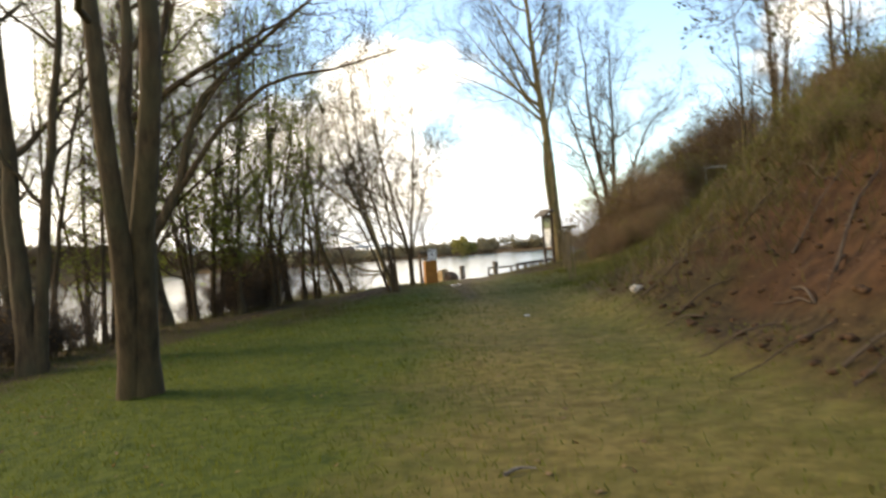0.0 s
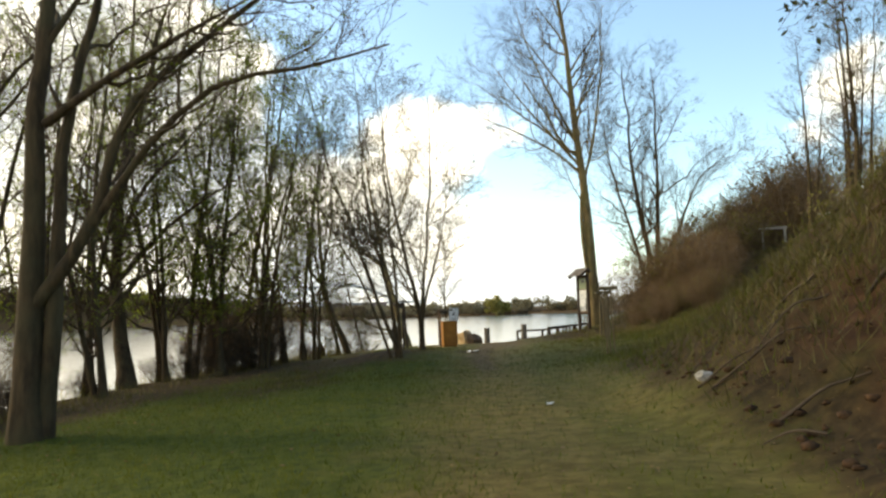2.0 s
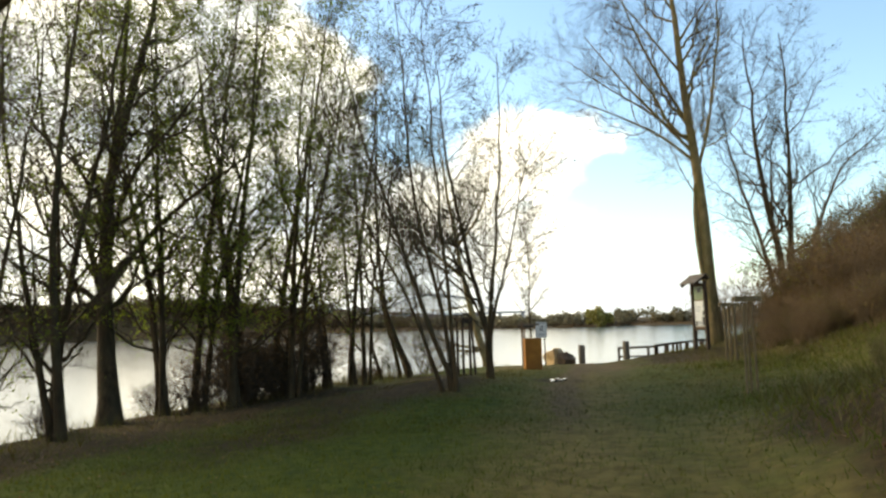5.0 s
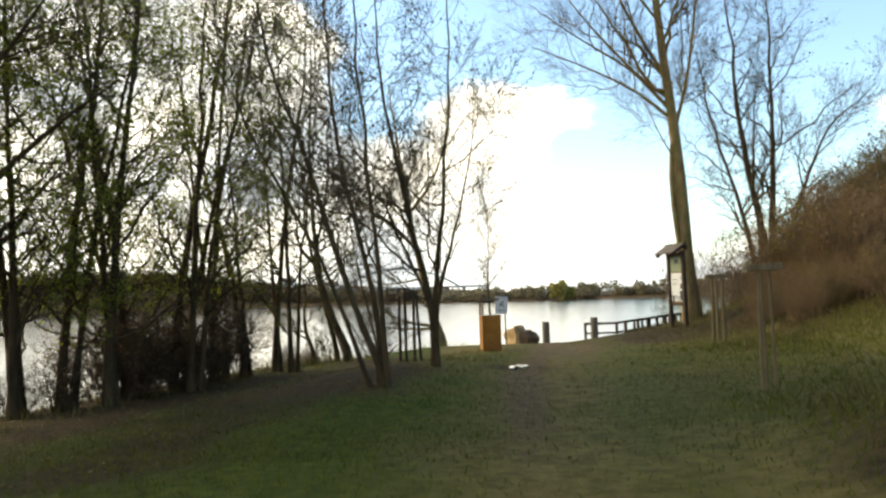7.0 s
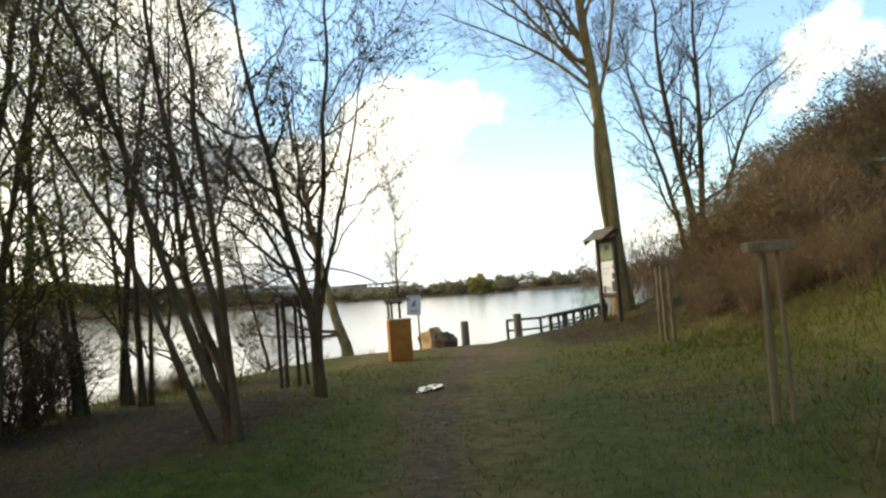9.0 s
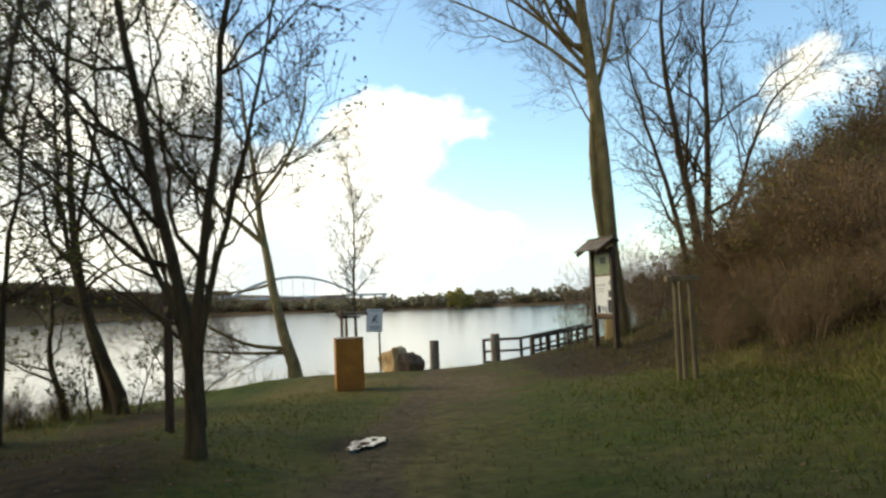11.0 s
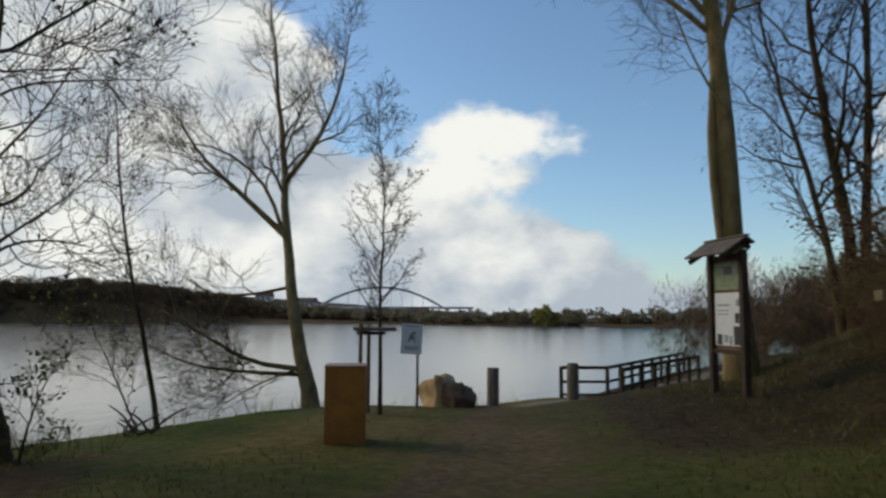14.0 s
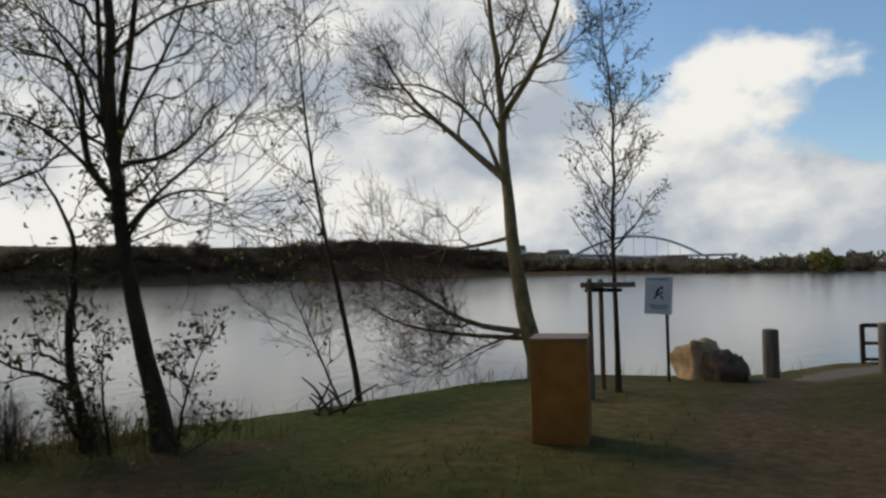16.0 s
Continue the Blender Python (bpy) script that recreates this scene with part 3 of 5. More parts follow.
# ---- trees ----
def tree(name, at, stems, seed, label, limbs=(), n1=9, n2=7, n3=7, len1=1.7, len2=0.8, len3=0.4, f0=0.35, angle=50, leaves=500, leaf=0.035, bark=None, twig=None,
         leafmat=None, up1=0.22, group="trees", category="tree", taper=0.12, wig=0.25, leaf_spread=0.05, twig_min=0.0):
    """stems: [(radius, control points from the base)]; limbs: set limbs (radius, points)."""
    rng = np.random.default_rng(seed)
    bark, twig, leafmat = bark or BARK, twig or TWIG, leafmat or LEAF
    z0 = gz(*at[:2]) if len(at) == 2 else at[2]
    root = thing(name, (at[0], at[1], z0), label, category, group)
    k = 16
    SP, SR = [], []
    for r, ctrl in stems:
        p = spline([(0, 0, -0.25)] + [tuple(c) for c in ctrl], k) if abs(ctrl[0][2]) > 1e-6 else spline([(ctrl[0][0], ctrl[0][1], -0.25)] + [tuple(c) for c in ctrl[1:]], k)
        jit = rng.normal(size=p.shape) * 0.012 * np.linspace(0, 1, k)[:, None] * np.linalg.norm(p[-1] - p[0]) * 0.35
        p = p + jit
        s = np.linspace(0, 1, k)
        rad = r * (1 - (1 - taper) * s ** 0.85) * (1 + 0.45 * np.exp(-s * 22))
        SP.append(p)
        SR.append(rad)
        V, F = tubes(p[None], rad[None], 10)
        part("trunk", mesh_from("trunk", V, F, bark), parent=root)
    SP, SR = np.array(SP), np.array(SR)
    P1, R1 = offshoots(rng, SP, SR, n1, 9, f0, 0.98, angle, len1, up1, wig, 0.5, top_short=0.55)
    if limbs:
        LP = np.array([spline(c, 9) for _, c in limbs])
        LR = np.array([r * (1 - 0.8 * np.linspace(0, 1, 9)) for r, _ in limbs])
        for lp, lr in zip(LP, LR):
            part("limb", mesh_from("limb", *tubes(lp[None], lr[None], 8), bark), parent=root)
        X1, XR = offshoots(rng, LP, LR, 8, 9, 0.25, 0.98, 48, len1 * 0.75, up1, wig, 0.55)
        P1, R1 = np.concatenate([P1, X1]), np.concatenate([R1, XR])
    part("branchwork", mesh_from("branchwork", *tubes(P1, R1, 6), bark), parent=root, kind="stuff")
    P2, R2 = offshoots(rng, P1, R1, n2, 6, 0.2, 1.0, 45, len2, 0.15, wig, 0.6)
    R2 = np.maximum(R2, 0.0045 + twig_min)
    P3, R3 = offshoots(rng, P2, R2, n3, 3, 0.15, 1.0, 42, len3, 0.1, wig, 0.6)
    R3 = np.maximum(R3, 0.003 + twig_min)
    V2, F2 = tubes(P2, R2, 3)
    V3, F3 = tubes(P3, R3, 3)
    part("crown", mesh_from("crown", np.concatenate([V2, V3]), np.concatenate([F2, F3 + len(V2)]), twig), parent=root, kind="stuff")
    if leaves:
        V, F = leaf_quads(rng, P3, leaves, leaf, leaf_spread)
        part("foliage", mesh_from("foliage", V, F, leafmat, False), parent=root, kind="stuff")
    return root


ALDER = "bare alder with a few fresh leaves on the lake bank"
# the two-stemmed tree beside the start
tree("alder_tree", (-3.75, 8.7), [(0.175, [(0.06, 0, 0), (0.37, -0.5, 1.7), (0.76, -0.95, 3.4), (0.98, -1.2, 7), (1.1, -1.2, 11)]), (0.15, [(-0.06, -0.05, 0), (0.16, -0.55, 1.4), (0.26, -1.0, 3.0), (0.2, -1.2, 7), (0, -1.3, 10)])],
     11, "two-stemmed grey-brown alder standing in the grass", n1=10, n2=7, n3=6, len1=2.2, f0=0.42, leaves=300)
tree("alder_tree", (-7.2, 12.5), [(0.2, [(0, 0, 0.01), (-0.1, 0, 2), (-0.15, 0, 5), (-0.35, 0.1, 11)]), (0.13, [(0.1, 0, 0), (0.35, 0, 2), (0.75, 0.1, 5), (1.2, 0.1, 10)])],
     12, ALDER, n1=10, f0=0.3, len1=2.0, leaves=500)
tree("alder_tree", (-8.7, 14.6), [(0.17, [(0, 0, 0.01), (-0.1, 0, 3), (-0.2, 0, 11)]), (0.1, [(-0.2, 0, 0), (-0.5, 0, 3), (-1.2, 0, 8)])], 13, ALDER, n1=11, f0=0.2, leaves=600)
# the tree with the long limb reaching over the meadow
tree("alder_tree", (-5.3, 12.4), [(0.19, [(0, 0, 0.01), (0.02, 0, 1.6), (0.1, 0, 4.0), (0.25, 0.1, 7), (0.3, 0.1, 11)]), (0.13, [(0.1, 0.1, 0), (0.32, 0.1, 1.8), (0.42, 0.1, 4), (0.95, 0.2, 6.5), (1.3, 0.2, 9.5)])],
     14, "thick alder with a long limb reaching over the meadow", limbs=[(0.1, [(0.12, 0, 1.75), (0.85, 0, 2.75), (1.3, 0, 4.2), (2.5, 0.1, 5.3), (3.7, 0.2, 6.2)]), (0.06, [(0.85, 0, 2.75), (1.9, -0.1, 4.0), (2.6, -0.1, 4.5), (3.7, -0.1, 4.65), (4.8, -0.1, 4.9)]), (0.065, [(0.2, 0, 4.1), (1.05, -0.1, 4.6), (1.9, -0.2, 5.0), (3.2, -0.3, 5.6)]), (0.05, [(0.1, 0, 5.0), (0.9, 0.2, 6.3), (1.8, 0.4, 7.2)])],
     n1=8, n2=5, n3=5, len1=2.0, f0=0.4, leaves=350)
tree("alder_tree", (-7.7, 20.0), [(0.2, [(0, 0, 0.01), (-0.28, 0.3, 0.9), (-0.5, 0.5, 1.9), (-0.45, 0.5, 4.2), (0.1, 0.6, 7), (0.9, 0.6, 10)]), (0.12, [(-0.45, 0.45, 1.7), (-0.45, 0.5, 4.0), (-0.3, 0.7, 7), (-0.2, 0.7, 11)]), (0.1, [(-0.45, 0.45, 1.7), (-0.8, 0.4, 3.4), (-1.6, 0.2, 5.5), (-2.0, 0.2, 8)])],
     15, "alder with a curved foot at the water's edge", n1=12, n2=9, f0=0.2, len1=2.3, leaves=2400, leaf=0.032, leafmat=LEAF_DARK,
     limbs=[(0.07, [(-0.4, 0.5, 2.6), (0.6, 0.4, 3.6), (1.6, 0.3, 4.3), (2.7, 0.2, 4.9)]), (0.06, [(-0.42, 0.5, 3.4), (0.3, 0.2, 4.7), (1.3, 0.0, 5.6), (2.2, -0.1, 6.6)])])
tree("alder_tree", (-7.4, 18.3), [(0.09, [(0, 0, 0.01), (-0.2, 0, 2.5), (0.2, 0.1, 8.5)]), (0.07, [(-0.1, 0, 0), (-0.7, 0, 2.5), (-1.5, 0, 7)])], 16, ALDER, n1=16, n2=9, f0=0.12, len1=1.9, leaves=2600, leaf=0.032, leafmat=LEAF_DARK)
# the thicket on the bank
thicket = [(-8.2, 19.1, 0.9, 0.085, 9), (-7.5, 21.3, -1.2, 0.08, 9), (-8.9, 16.4, 0.9, 0.08, 9), (-8.1, 17.2, 0.2, 0.07, 8), (-7.2, 20.9, -0.3, 0.07, 9), (-6.9, 21.6, 0.6, 0.085, 9.5), (-6.5, 22.8, -0.9, 0.085, 9), (-6.2, 23.9, 1.0, 0.09, 10), (-5.9, 24.9, 0.2, 0.075, 9), (-5.6, 25.8, -1.3, 0.08, 8.5),
           (-5.2, 26.6, 0.6, 0.08, 9), (-4.7, 26.2, -0.2, 0.065, 8), (-9.0, 18.2, 0.1, 0.08, 8), (-5.5, 23.2, 0.2, 0.08, 8.5), (-6.15, 21.7, 0.4, 0.085, 9.5)]
for n, (tx, ty, lean, tr, th) in enumerate(thicket):
    s2 = lean + (0.9 if n % 2 else -0.9)
    tree("thicket_tree", (tx, ty), [(tr, [(0, 0, 0.01), (lean * 0.3, 0.1, th * 0.3), (lean, 0.2, th * 0.65), (lean * 1.5, 0.3, th)]), (tr * 0.75, [(0.1, 0.1, 0), (s2 * 0.35, 0.1, th * 0.3), (s2 * 0.8, 0.1, th * 0.6), (s2 * 1.1, 0.2, th * 0.9)])],
         40 + n, "slender bank tree breaking into pale green leaf", n1=17 if n in (0, 1, 4, 5, 6, 13, 14) else 12, n2=7, n3=6, len1=2.0 if n in (1, 4, 5, 6, 13, 14) else 1.6, len2=0.75, len3=0.38, f0=0.12, leaves=16000 if n in (1, 4, 5) else 8000 if n in (6, 7, 13, 14) else 3600 if n in (2, 3, 12) else 2200, leaf=0.029, group="trees of the bank thicket")
tree("leaning_tree", (-4.5, 29.2), [(0.075, [(0, 0, 0.01), (-0.35, 0, 1.5), (-0.75, 0, 3.5), (-0.9, 0, 6.5)])], 61, "thin leaning tree on the bank", n1=11, f0=0.3, leaves=250)
# two leaning clumps in the meadow
tree("willow_clump", (-1.45, 20.9), [(0.058, [(0, 0, 0.01), (-0.35, 0, 1.0), (-1.0, 0.2, 2.9), (-1.7, 0.2, 5), (-2.3, 0.3, 7.6)]), (0.052, [(0.03, 0.08, 0), (-0.15, 0.2, 1.2), (-0.65, 0.4, 3.3), (-1.0, 0.5, 7.8)]), (0.047, [(0.08, -0.06, 0), (0.02, -0.1, 1.2), (-0.12, -0.3, 3.5), (-0.3, -0.3, 7)]), (0.04, [(-0.1, -0.05, 0), (-0.7, -0.3, 1.6), (-1.7, -0.5, 3.6), (-2.6, -0.5, 5.6)])],
     71, "clump of slender leaning stems with small dark leaves", n1=14, n2=7, n3=7, len1=1.55, len2=0.72, len3=0.36, f0=0.25, leaves=3800, leaf=0.025, leafmat=LEAF_DARK)
tree("willow_clump", (-1.06, 23.3), [(0.075, [(0, 0, 0.01), (-0.04, 0, 0.9), (-0.35, 0.1, 2.4), (-0.8, 0.2, 4.6), (-1.0, 0.2, 7.2)]), (0.06, [(0.03, 0, 0), (0.02, 0, 0.95), (0.18, 0.1, 2.6), (0.35, 0.2, 4.6), (0.4, 0.3, 7.2)]), (0.05, [(0.04, 0.05, 0), (0.05, 0, 0.9), (0.5, -0.1, 2.6), (0.95, -0.1, 4.6)]), (0.045, [(-0.04, 0, 0), (-0.06, 0, 0.9), (-0.65, -0.3, 2.5), (-1.5, -0.4, 4.4)])],
     72, "forked small tree with several stems and dark leaves", n1=14, n2=8, n3=7, len1=1.7, len2=0.75, len3=0.36, f0=0.22, leaves=4200, leaf=0.025, leafmat=LEAF_DARK)
# the leaning willow at the water
tree("willow_tree", (-2.6, 35.6, -0.4), [(0.17, [(0, 0, 0.01), (-0.38, 0.3, 1.2), (-0.8, 0.9, 2.6), (-1.25, 1.8, 4.3), (-1.65, 2.6, 6.2), (-2.1, 3.1, 8.4), (-2.3, 3.3, 10.4)])],
     81, "leaning bare willow with low limbs over the water", bark=BARK_LIGHT, limbs=[(0.08, [(-1.08, 1.5, 3.7), (-2.2, 1.6, 4.7), (-3.3, 1.7, 5.7), (-4.1, 1.7, 6.9)]), (0.055, [(-1.05, 1.4, 3.5), (-1.7, 1.3, 5.0), (-2.6, 1.2, 5.7), (-3.8, 1.1, 5.9)]), (0.07, [(-1.4, 2.1, 5.1), (-0.6, 2.0, 6.1), (-0.05, 2.0, 7.5), (0.1, 2.0, 8.6)]),
            (0.06, [(-0.25, 0.2, 0.9), (-1.2, 0.0, 1.05), (-2.3, -0.1, 1.6), (-3.2, -0.1, 2.1)]), (0.05, [(-0.2, 0.15, 0.8), (-1.6, 0.2, 0.85), (-2.8, 0.3, 1.0), (-4.0, 0.4, 1.5)]), (0.04, [(-0.8, 0.9, 2.6), (-1.5, 0.7, 2.45), (-2.4, 0.6, 2.45), (-3.2, 0.5, 2.9)]), (0.03, [(-0.25, 0.2, 0.95), (-0.9, -0.2, 0.7), (-1.7, -0.4, 0.25)])],
     n1=12, n2=9, n3=8, len1=1.9, len2=0.9, len3=0.48, f0=0.45, leaves=150)
tree("bank_tree", (-4.1, 28.9), [(0.105, [(0, 0, 0.01), (-0.4, 0.1, 1.0), (-0.78, 0.2, 2.0), (-0.88, 0.2, 3.0), (-0.98, 0.2, 4.4), (-0.9, 0.2, 8.5)]), (0.065, [(-0.86, 0.2, 2.9), (-0.6, 0.2, 4.2), (-0.45, 0.2, 6), (-0.2, 0.2, 8)])],
     82, "slim bare tree leaning over the bank", limbs=[(0.045, [(-0.83, 0.2, 2.4), (-1.3, 0.2, 2.9), (-1.5, 0.2, 3.9), (-2.4, 0.1, 4.3)]), (0.026, [(-0.78, 0.2, 2.0), (-0.3, 0.1, 2.35), (0.4, -0.1, 2.45), (1.1, -0.3, 2.35)]), (0.024, [(-0.8, 0.2, 2.1), (-0.4, 0.3, 2.5), (0.2, 0.5, 3.0), (0.75, 0.7, 3.6)]),
            (0.027, [(-0.85, 0.2, 2.4), (-1.3, 0.0, 3.0), (-1.9, -0.2, 3.4), (-2.7, -0.5, 3.5)]), (0.024, [(-0.88, 0.2, 3.0), (-0.3, 0.0, 3.4), (0.4, -0.2, 3.9), (1.1, -0.4, 4.7)]), (0.022, [(-0.95, 0.2, 3.6), (-1.5, 0.0, 4.3), (-2.3, -0.2, 4.9)]), (0.022, [(-0.95, 0.2, 4.0), (-0.3, 0.4, 4.4), (0.4, 0.6, 4.5), (1.3, 0.8, 4.55)])],
     n1=8, n2=5, n3=5, len1=1.6, len2=0.85, len3=0.42, f0=0.35, angle=60, up1=0.3, leaves=420, leafmat=LEAF_DARK)
tree("bank_sapling", (-4.15, 32.4, -0.4), [(0.05, [(0, 0, 0.01), (-0.3, 0, 1.6), (-0.62, -0.1, 3.2), (-0.95, -0.1, 6.2)]), (0.025, [(-0.25, 0, 0.05), (-0.75, 0, 1.0), (-1.35, 0, 2.1)])], 83, "thin sapling leaning from the bank", n1=13, n2=6, n3=5, len1=1.25, len2=0.6, len3=0.3, f0=0.3, leaves=260)
tree("ivy_sapling", (-4.95, 28.7), [(0.07, [(0, 0, 0.01), (-0.25, 0, 1.0), (-0.3, 0.1, 2.1), (-0.9, 0.1, 2.9)])], 84, "short leaning sapling hung with ivy", n1=10, n2=6, n3=5, len1=0.9, len2=0.45, len3=0.25, f0=0.1, leaves=900, leaf=0.035, leafmat=LEAF_DARK)
for ix, iy, lean, seed in ((-3.8, 28.75, 0.3, 86), (-4.5, 28.6, -0.2, 87)):
    tree("ivy_sapling", (ix, iy), [(0.025, [(0, 0, 0.01), (lean * 0.4, 0, 0.5), (lean, 0.1, 1.1)])], seed, "low sprig hung with dark ivy beside the leaning tree", n1=8, n2=4, n3=4, len1=0.5, len2=0.28, len3=0.16, f0=0.1, leaves=350, leaf=0.03, leafmat=LEAF_DARK)
tree("young_tree", (-0.84, 33.6), [(0.045, [(0, 0, 0.01), (0.0, 0, 2), (0.02, 0, 4), (-0.12, 0, 5.5)])], 85, "newly planted slender tree tied to stakes", n1=38, n2=6, n3=5, len1=0.8, len2=0.28, len3=0.16, f0=0.3, angle=50, leaves=900, leaf=0.024, leafmat=LEAF_DARK, up1=0.3)
# the tall poplar behind the notice board
tree("poplar_tree", (5.8, 36.3), [(0.27, [(0, 0, 0.01), (-0.1, 0, 2), (-0.15, 0, 4.5), (-0.35, 0, 7), (-0.6, 0, 10), (-0.9, 0, 14), (-1.3, 0.2, 19)]), (0.12, [(-0.3, 0, 6.4), (0.25, 0.1, 8.2), (0.7, 0.2, 11), (1.1, 0.3, 15)])],
     91, "tall bare poplar with ascending branches", bark=BARK_LIGHT, limbs=[(0.065, [(-0.35, 0, 6.9), (-1.4, 0.1, 7.9), (-3.0, 0.2, 8.9), (-5.0, 0.3, 9.9)]), (0.07, [(-0.35, 0, 7.2), (-1.5, 0, 8.6), (-2.8, 0, 10.2), (-4.2, 0, 12.2)]), (0.07, [(-0.45, 0, 8.3), (-1.4, 0.2, 10.3), (-2.4, 0.3, 12.8), (-3.0, 0.3, 15)]), (0.035, [(-0.2, -0.2, 5.2), (-0.8, -0.3, 6.3), (-1.3, -0.3, 7.7)]), (0.06, [(-0.4, 0, 7.6), (-1.8, 0.4, 9.0), (-3.6, 0.6, 10.4), (-5.0, 0.7, 11.6)]), (0.05, [(-0.65, 0, 10.4), (-1.8, -0.2, 12.0), (-3.2, -0.3, 14.0)])],
     n1=17, n2=10, n3=8, len1=3.5, len2=1.25, len3=0.65, f0=0.4, angle=36, leaves=0, up1=0.25)
tree("many_stemmed_alder", (8.9, 38.6), [(0.17, [(0, 0, 0.01), (-0.05, 0, 2), (-0.5, 0, 5), (-0.9, 0, 11.5)]), (0.15, [(0.25, 0, 0), (0.3, 0, 2), (0.5, 0, 5), (0.6, 0, 11.5)]), (0.11, [(-0.2, 0.1, 0), (-0.6, 0.1, 2.5), (-1.4, 0.1, 5.5), (-2.0, 0.1, 9)]), (0.11, [(0.3, 0, 0.4), (1.3, 0, 3.0), (2.5, 0, 5.8), (4.2, 0, 7.4)])],
     92, "many-stemmed alder at the foot of the slope", n1=17, n2=10, n3=8, len1=2.7, len2=1.15, len3=0.55, f0=0.2, leaves=3000, leaf=0.04, leafmat=LEAF_DARK)
# trees on the slope
tree("overhanging_tree", (7.3, 10.4), [(0.13, [(0, 0, 0.01), (-0.2, 0, 1.2), (-0.9, -0.1, 2.2), (-2.0, -0.2, 3.0)]), (0.12, [(0.1, 0, 0), (0.2, 0, 2), (0.3, 0, 5)])], 93, "tree on the bank with leafy boughs hanging over",
     limbs=[(0.05, [(-0.7, 0, 2.0), (-2.0, -0.2, 2.1), (-3.7, -0.3, 1.5)]), (0.05, [(-1.0, 0, 2.3), (-2.4, 0.5, 2.6), (-4.1, 0.7, 2.1)]), (0.04, [(-0.4, 0, 1.6), (-1.8, 0.2, 1.5), (-3.2, 0.3, 1.0)])], n1=9, n2=7, n3=7, len1=1.4, f0=0.35, leaves=2600, leaf=0.042, leafmat=LEAF_DARK)
for n, (tx, ty, th) in enumerate([(10.2, 22.0, 8), (11.8, 25.5, 8.5), (13.6, 24.0, 8), (12.6, 30.0, 7.5), (15.5, 33.0, 8), (9.6, 17.6, 7)]):
    tree("slope_tree", (tx, ty), [(0.09, [(0, 0, 0.01), (0.1, 0, th * 0.4), (0.0, 0, th)]), (0.06, [(0.1, 0, 0), (0.5, 0, th * 0.4), (0.9, 0.1, th * 0.85)])], 95 + n, "thin tree among the bushes on the slope", n1=11, n2=6, n3=6, len1=1.3, f0=0.25, leaves=400, leafmat=LEAF_DARK, group="trees on the slope")


# ---- bushes ----
def bush(seed, at, r, h, stems, leaves, leafmat, twig, label, name="bush", leaf=0.05):
    rng = np.random.default_rng(seed)
    root = thing(name, at, label, "bush", "bushes")
    a, q = rng.random(stems) * 6.283, np.sqrt(rng.random(stems))
    foot = np.stack([np.cos(a) * q * r * 0.35, np.sin(a) * q * r * 0.35, np.full(stems, -0.2)], -1)
    tip = np.stack([np.cos(a) * q * r, np.sin(a) * q * r, h * (0.55 + 0.45 * rng.random(stems)) * np.sqrt(np.maximum(1 - 0.7 * q * q, 0.1))], -1)
    t = np.linspace(0, 1, 6)[None, :, None]
    P = foot[:, None] * (1 - t) + tip[:, None] * t + np.array([0, 0, 0.22 * h]) * (t * (1 - t))
    P = P + np.cumsum(rng.normal(size=P.shape), 1) * 0.03 * h * t
    R = np.tile(np.linspace(0.018, 0.005, 6), (stems, 1))
    P2, R2 = offshoots(rng, P, R, 8, 4, 0.2, 1.0, 48, h * 0.3, 0.12, 0.3, 0.6)
    P3, R3 = offshoots(rng, P2, np.maximum(R2, 0.005), 4, 2, 0.2, 1.0, 45, h * 0.15, 0.0, 0.0, 0.6)
    V1, F1 = tubes(P, R, 4)
    V2, F2 = tubes(P2, np.maximum(R2, 0.005), 3)
    V3, F3 = tubes(P3, np.maximum(R3, 0.004), 3)
    part("brush", mesh_from("brush", np.concatenate([V1, V2, V3]), np.concatenate([F1, F2 + len(V1), F3 + len(V1) + len(V2)]), twig), parent=root, kind="stuff")
    V, F = leaf_quads(rng, P3, leaves, leaf, 0.07)
    part("foliage", mesh_from("foliage", V, F, leafmat, False), parent=root, kind="stuff")
    return root


def scaled(x, y, z, turn, s, sz=1.0):
    return pose(x, y, z, 0, 0, turn) @ Matrix.Diagonal((s, s, s * sz, 1))


rngb = np.random.default_rng(5)
kinds = [("olive budding bush on the slope", LEAF_BUSH, TWIG_BUSH), ("reddish-brown leafless bush on the slope", LEAF_BROWN, TWIG_RED), ("dark tangled leafless bush on the slope", LEAF_BROWN, TWIG_RED), ("yellow-green spring bush on the slope", LEAF, TWIG_BUSH)]
spots = []
for n in range(14):                                   # above the earth bank
    spots.append((6.2 + rngb.random() * 4.5, 5 + rngb.random() * 11, 0.24 + rngb.random() * 0.2, (0, 1, 3, 0)[n % 4]))
for n in range(18):                                   # the slope beyond the bank
    yy = 13.5 + rngb.random() * 19
    spots.append(((8.2 if yy < 17 else 9.9 if yy < 22.5 else 13.6 + 0.15 * (yy - 22)) + rngb.random() * 4.5, yy, 0.9 + rngb.random() * 0.6, (0, 1, 0, 3, 0)[n % 5]))
for n in range(20):                                   # dense dark wall near the end
    yy = 35.0 + rngb.random() * 8.5
    spots.append((10.9 + (yy - 35) * 0.39 + rngb.random() * 4.5, yy, 1.2 + rngb.random() * 0.7, (1, 2, 1, 0)[n % 4]))
for n in range(7):                                    # tall bushes at its near end
    spots.append((8.5 + rngb.random() * 0.6, 29.6 + n * 0.75, 0.9 + rngb.random() * 0.25, (1, 2, 0)[n % 3]))
for n in range(6):                                    # brown scrub creeping down the slope
    spots.append((7.4 + rngb.random() * 1.0, 25.4 + n * 0.65, 0.42 + rngb.random() * 0.2, (1, 2, 0)[n % 3]))
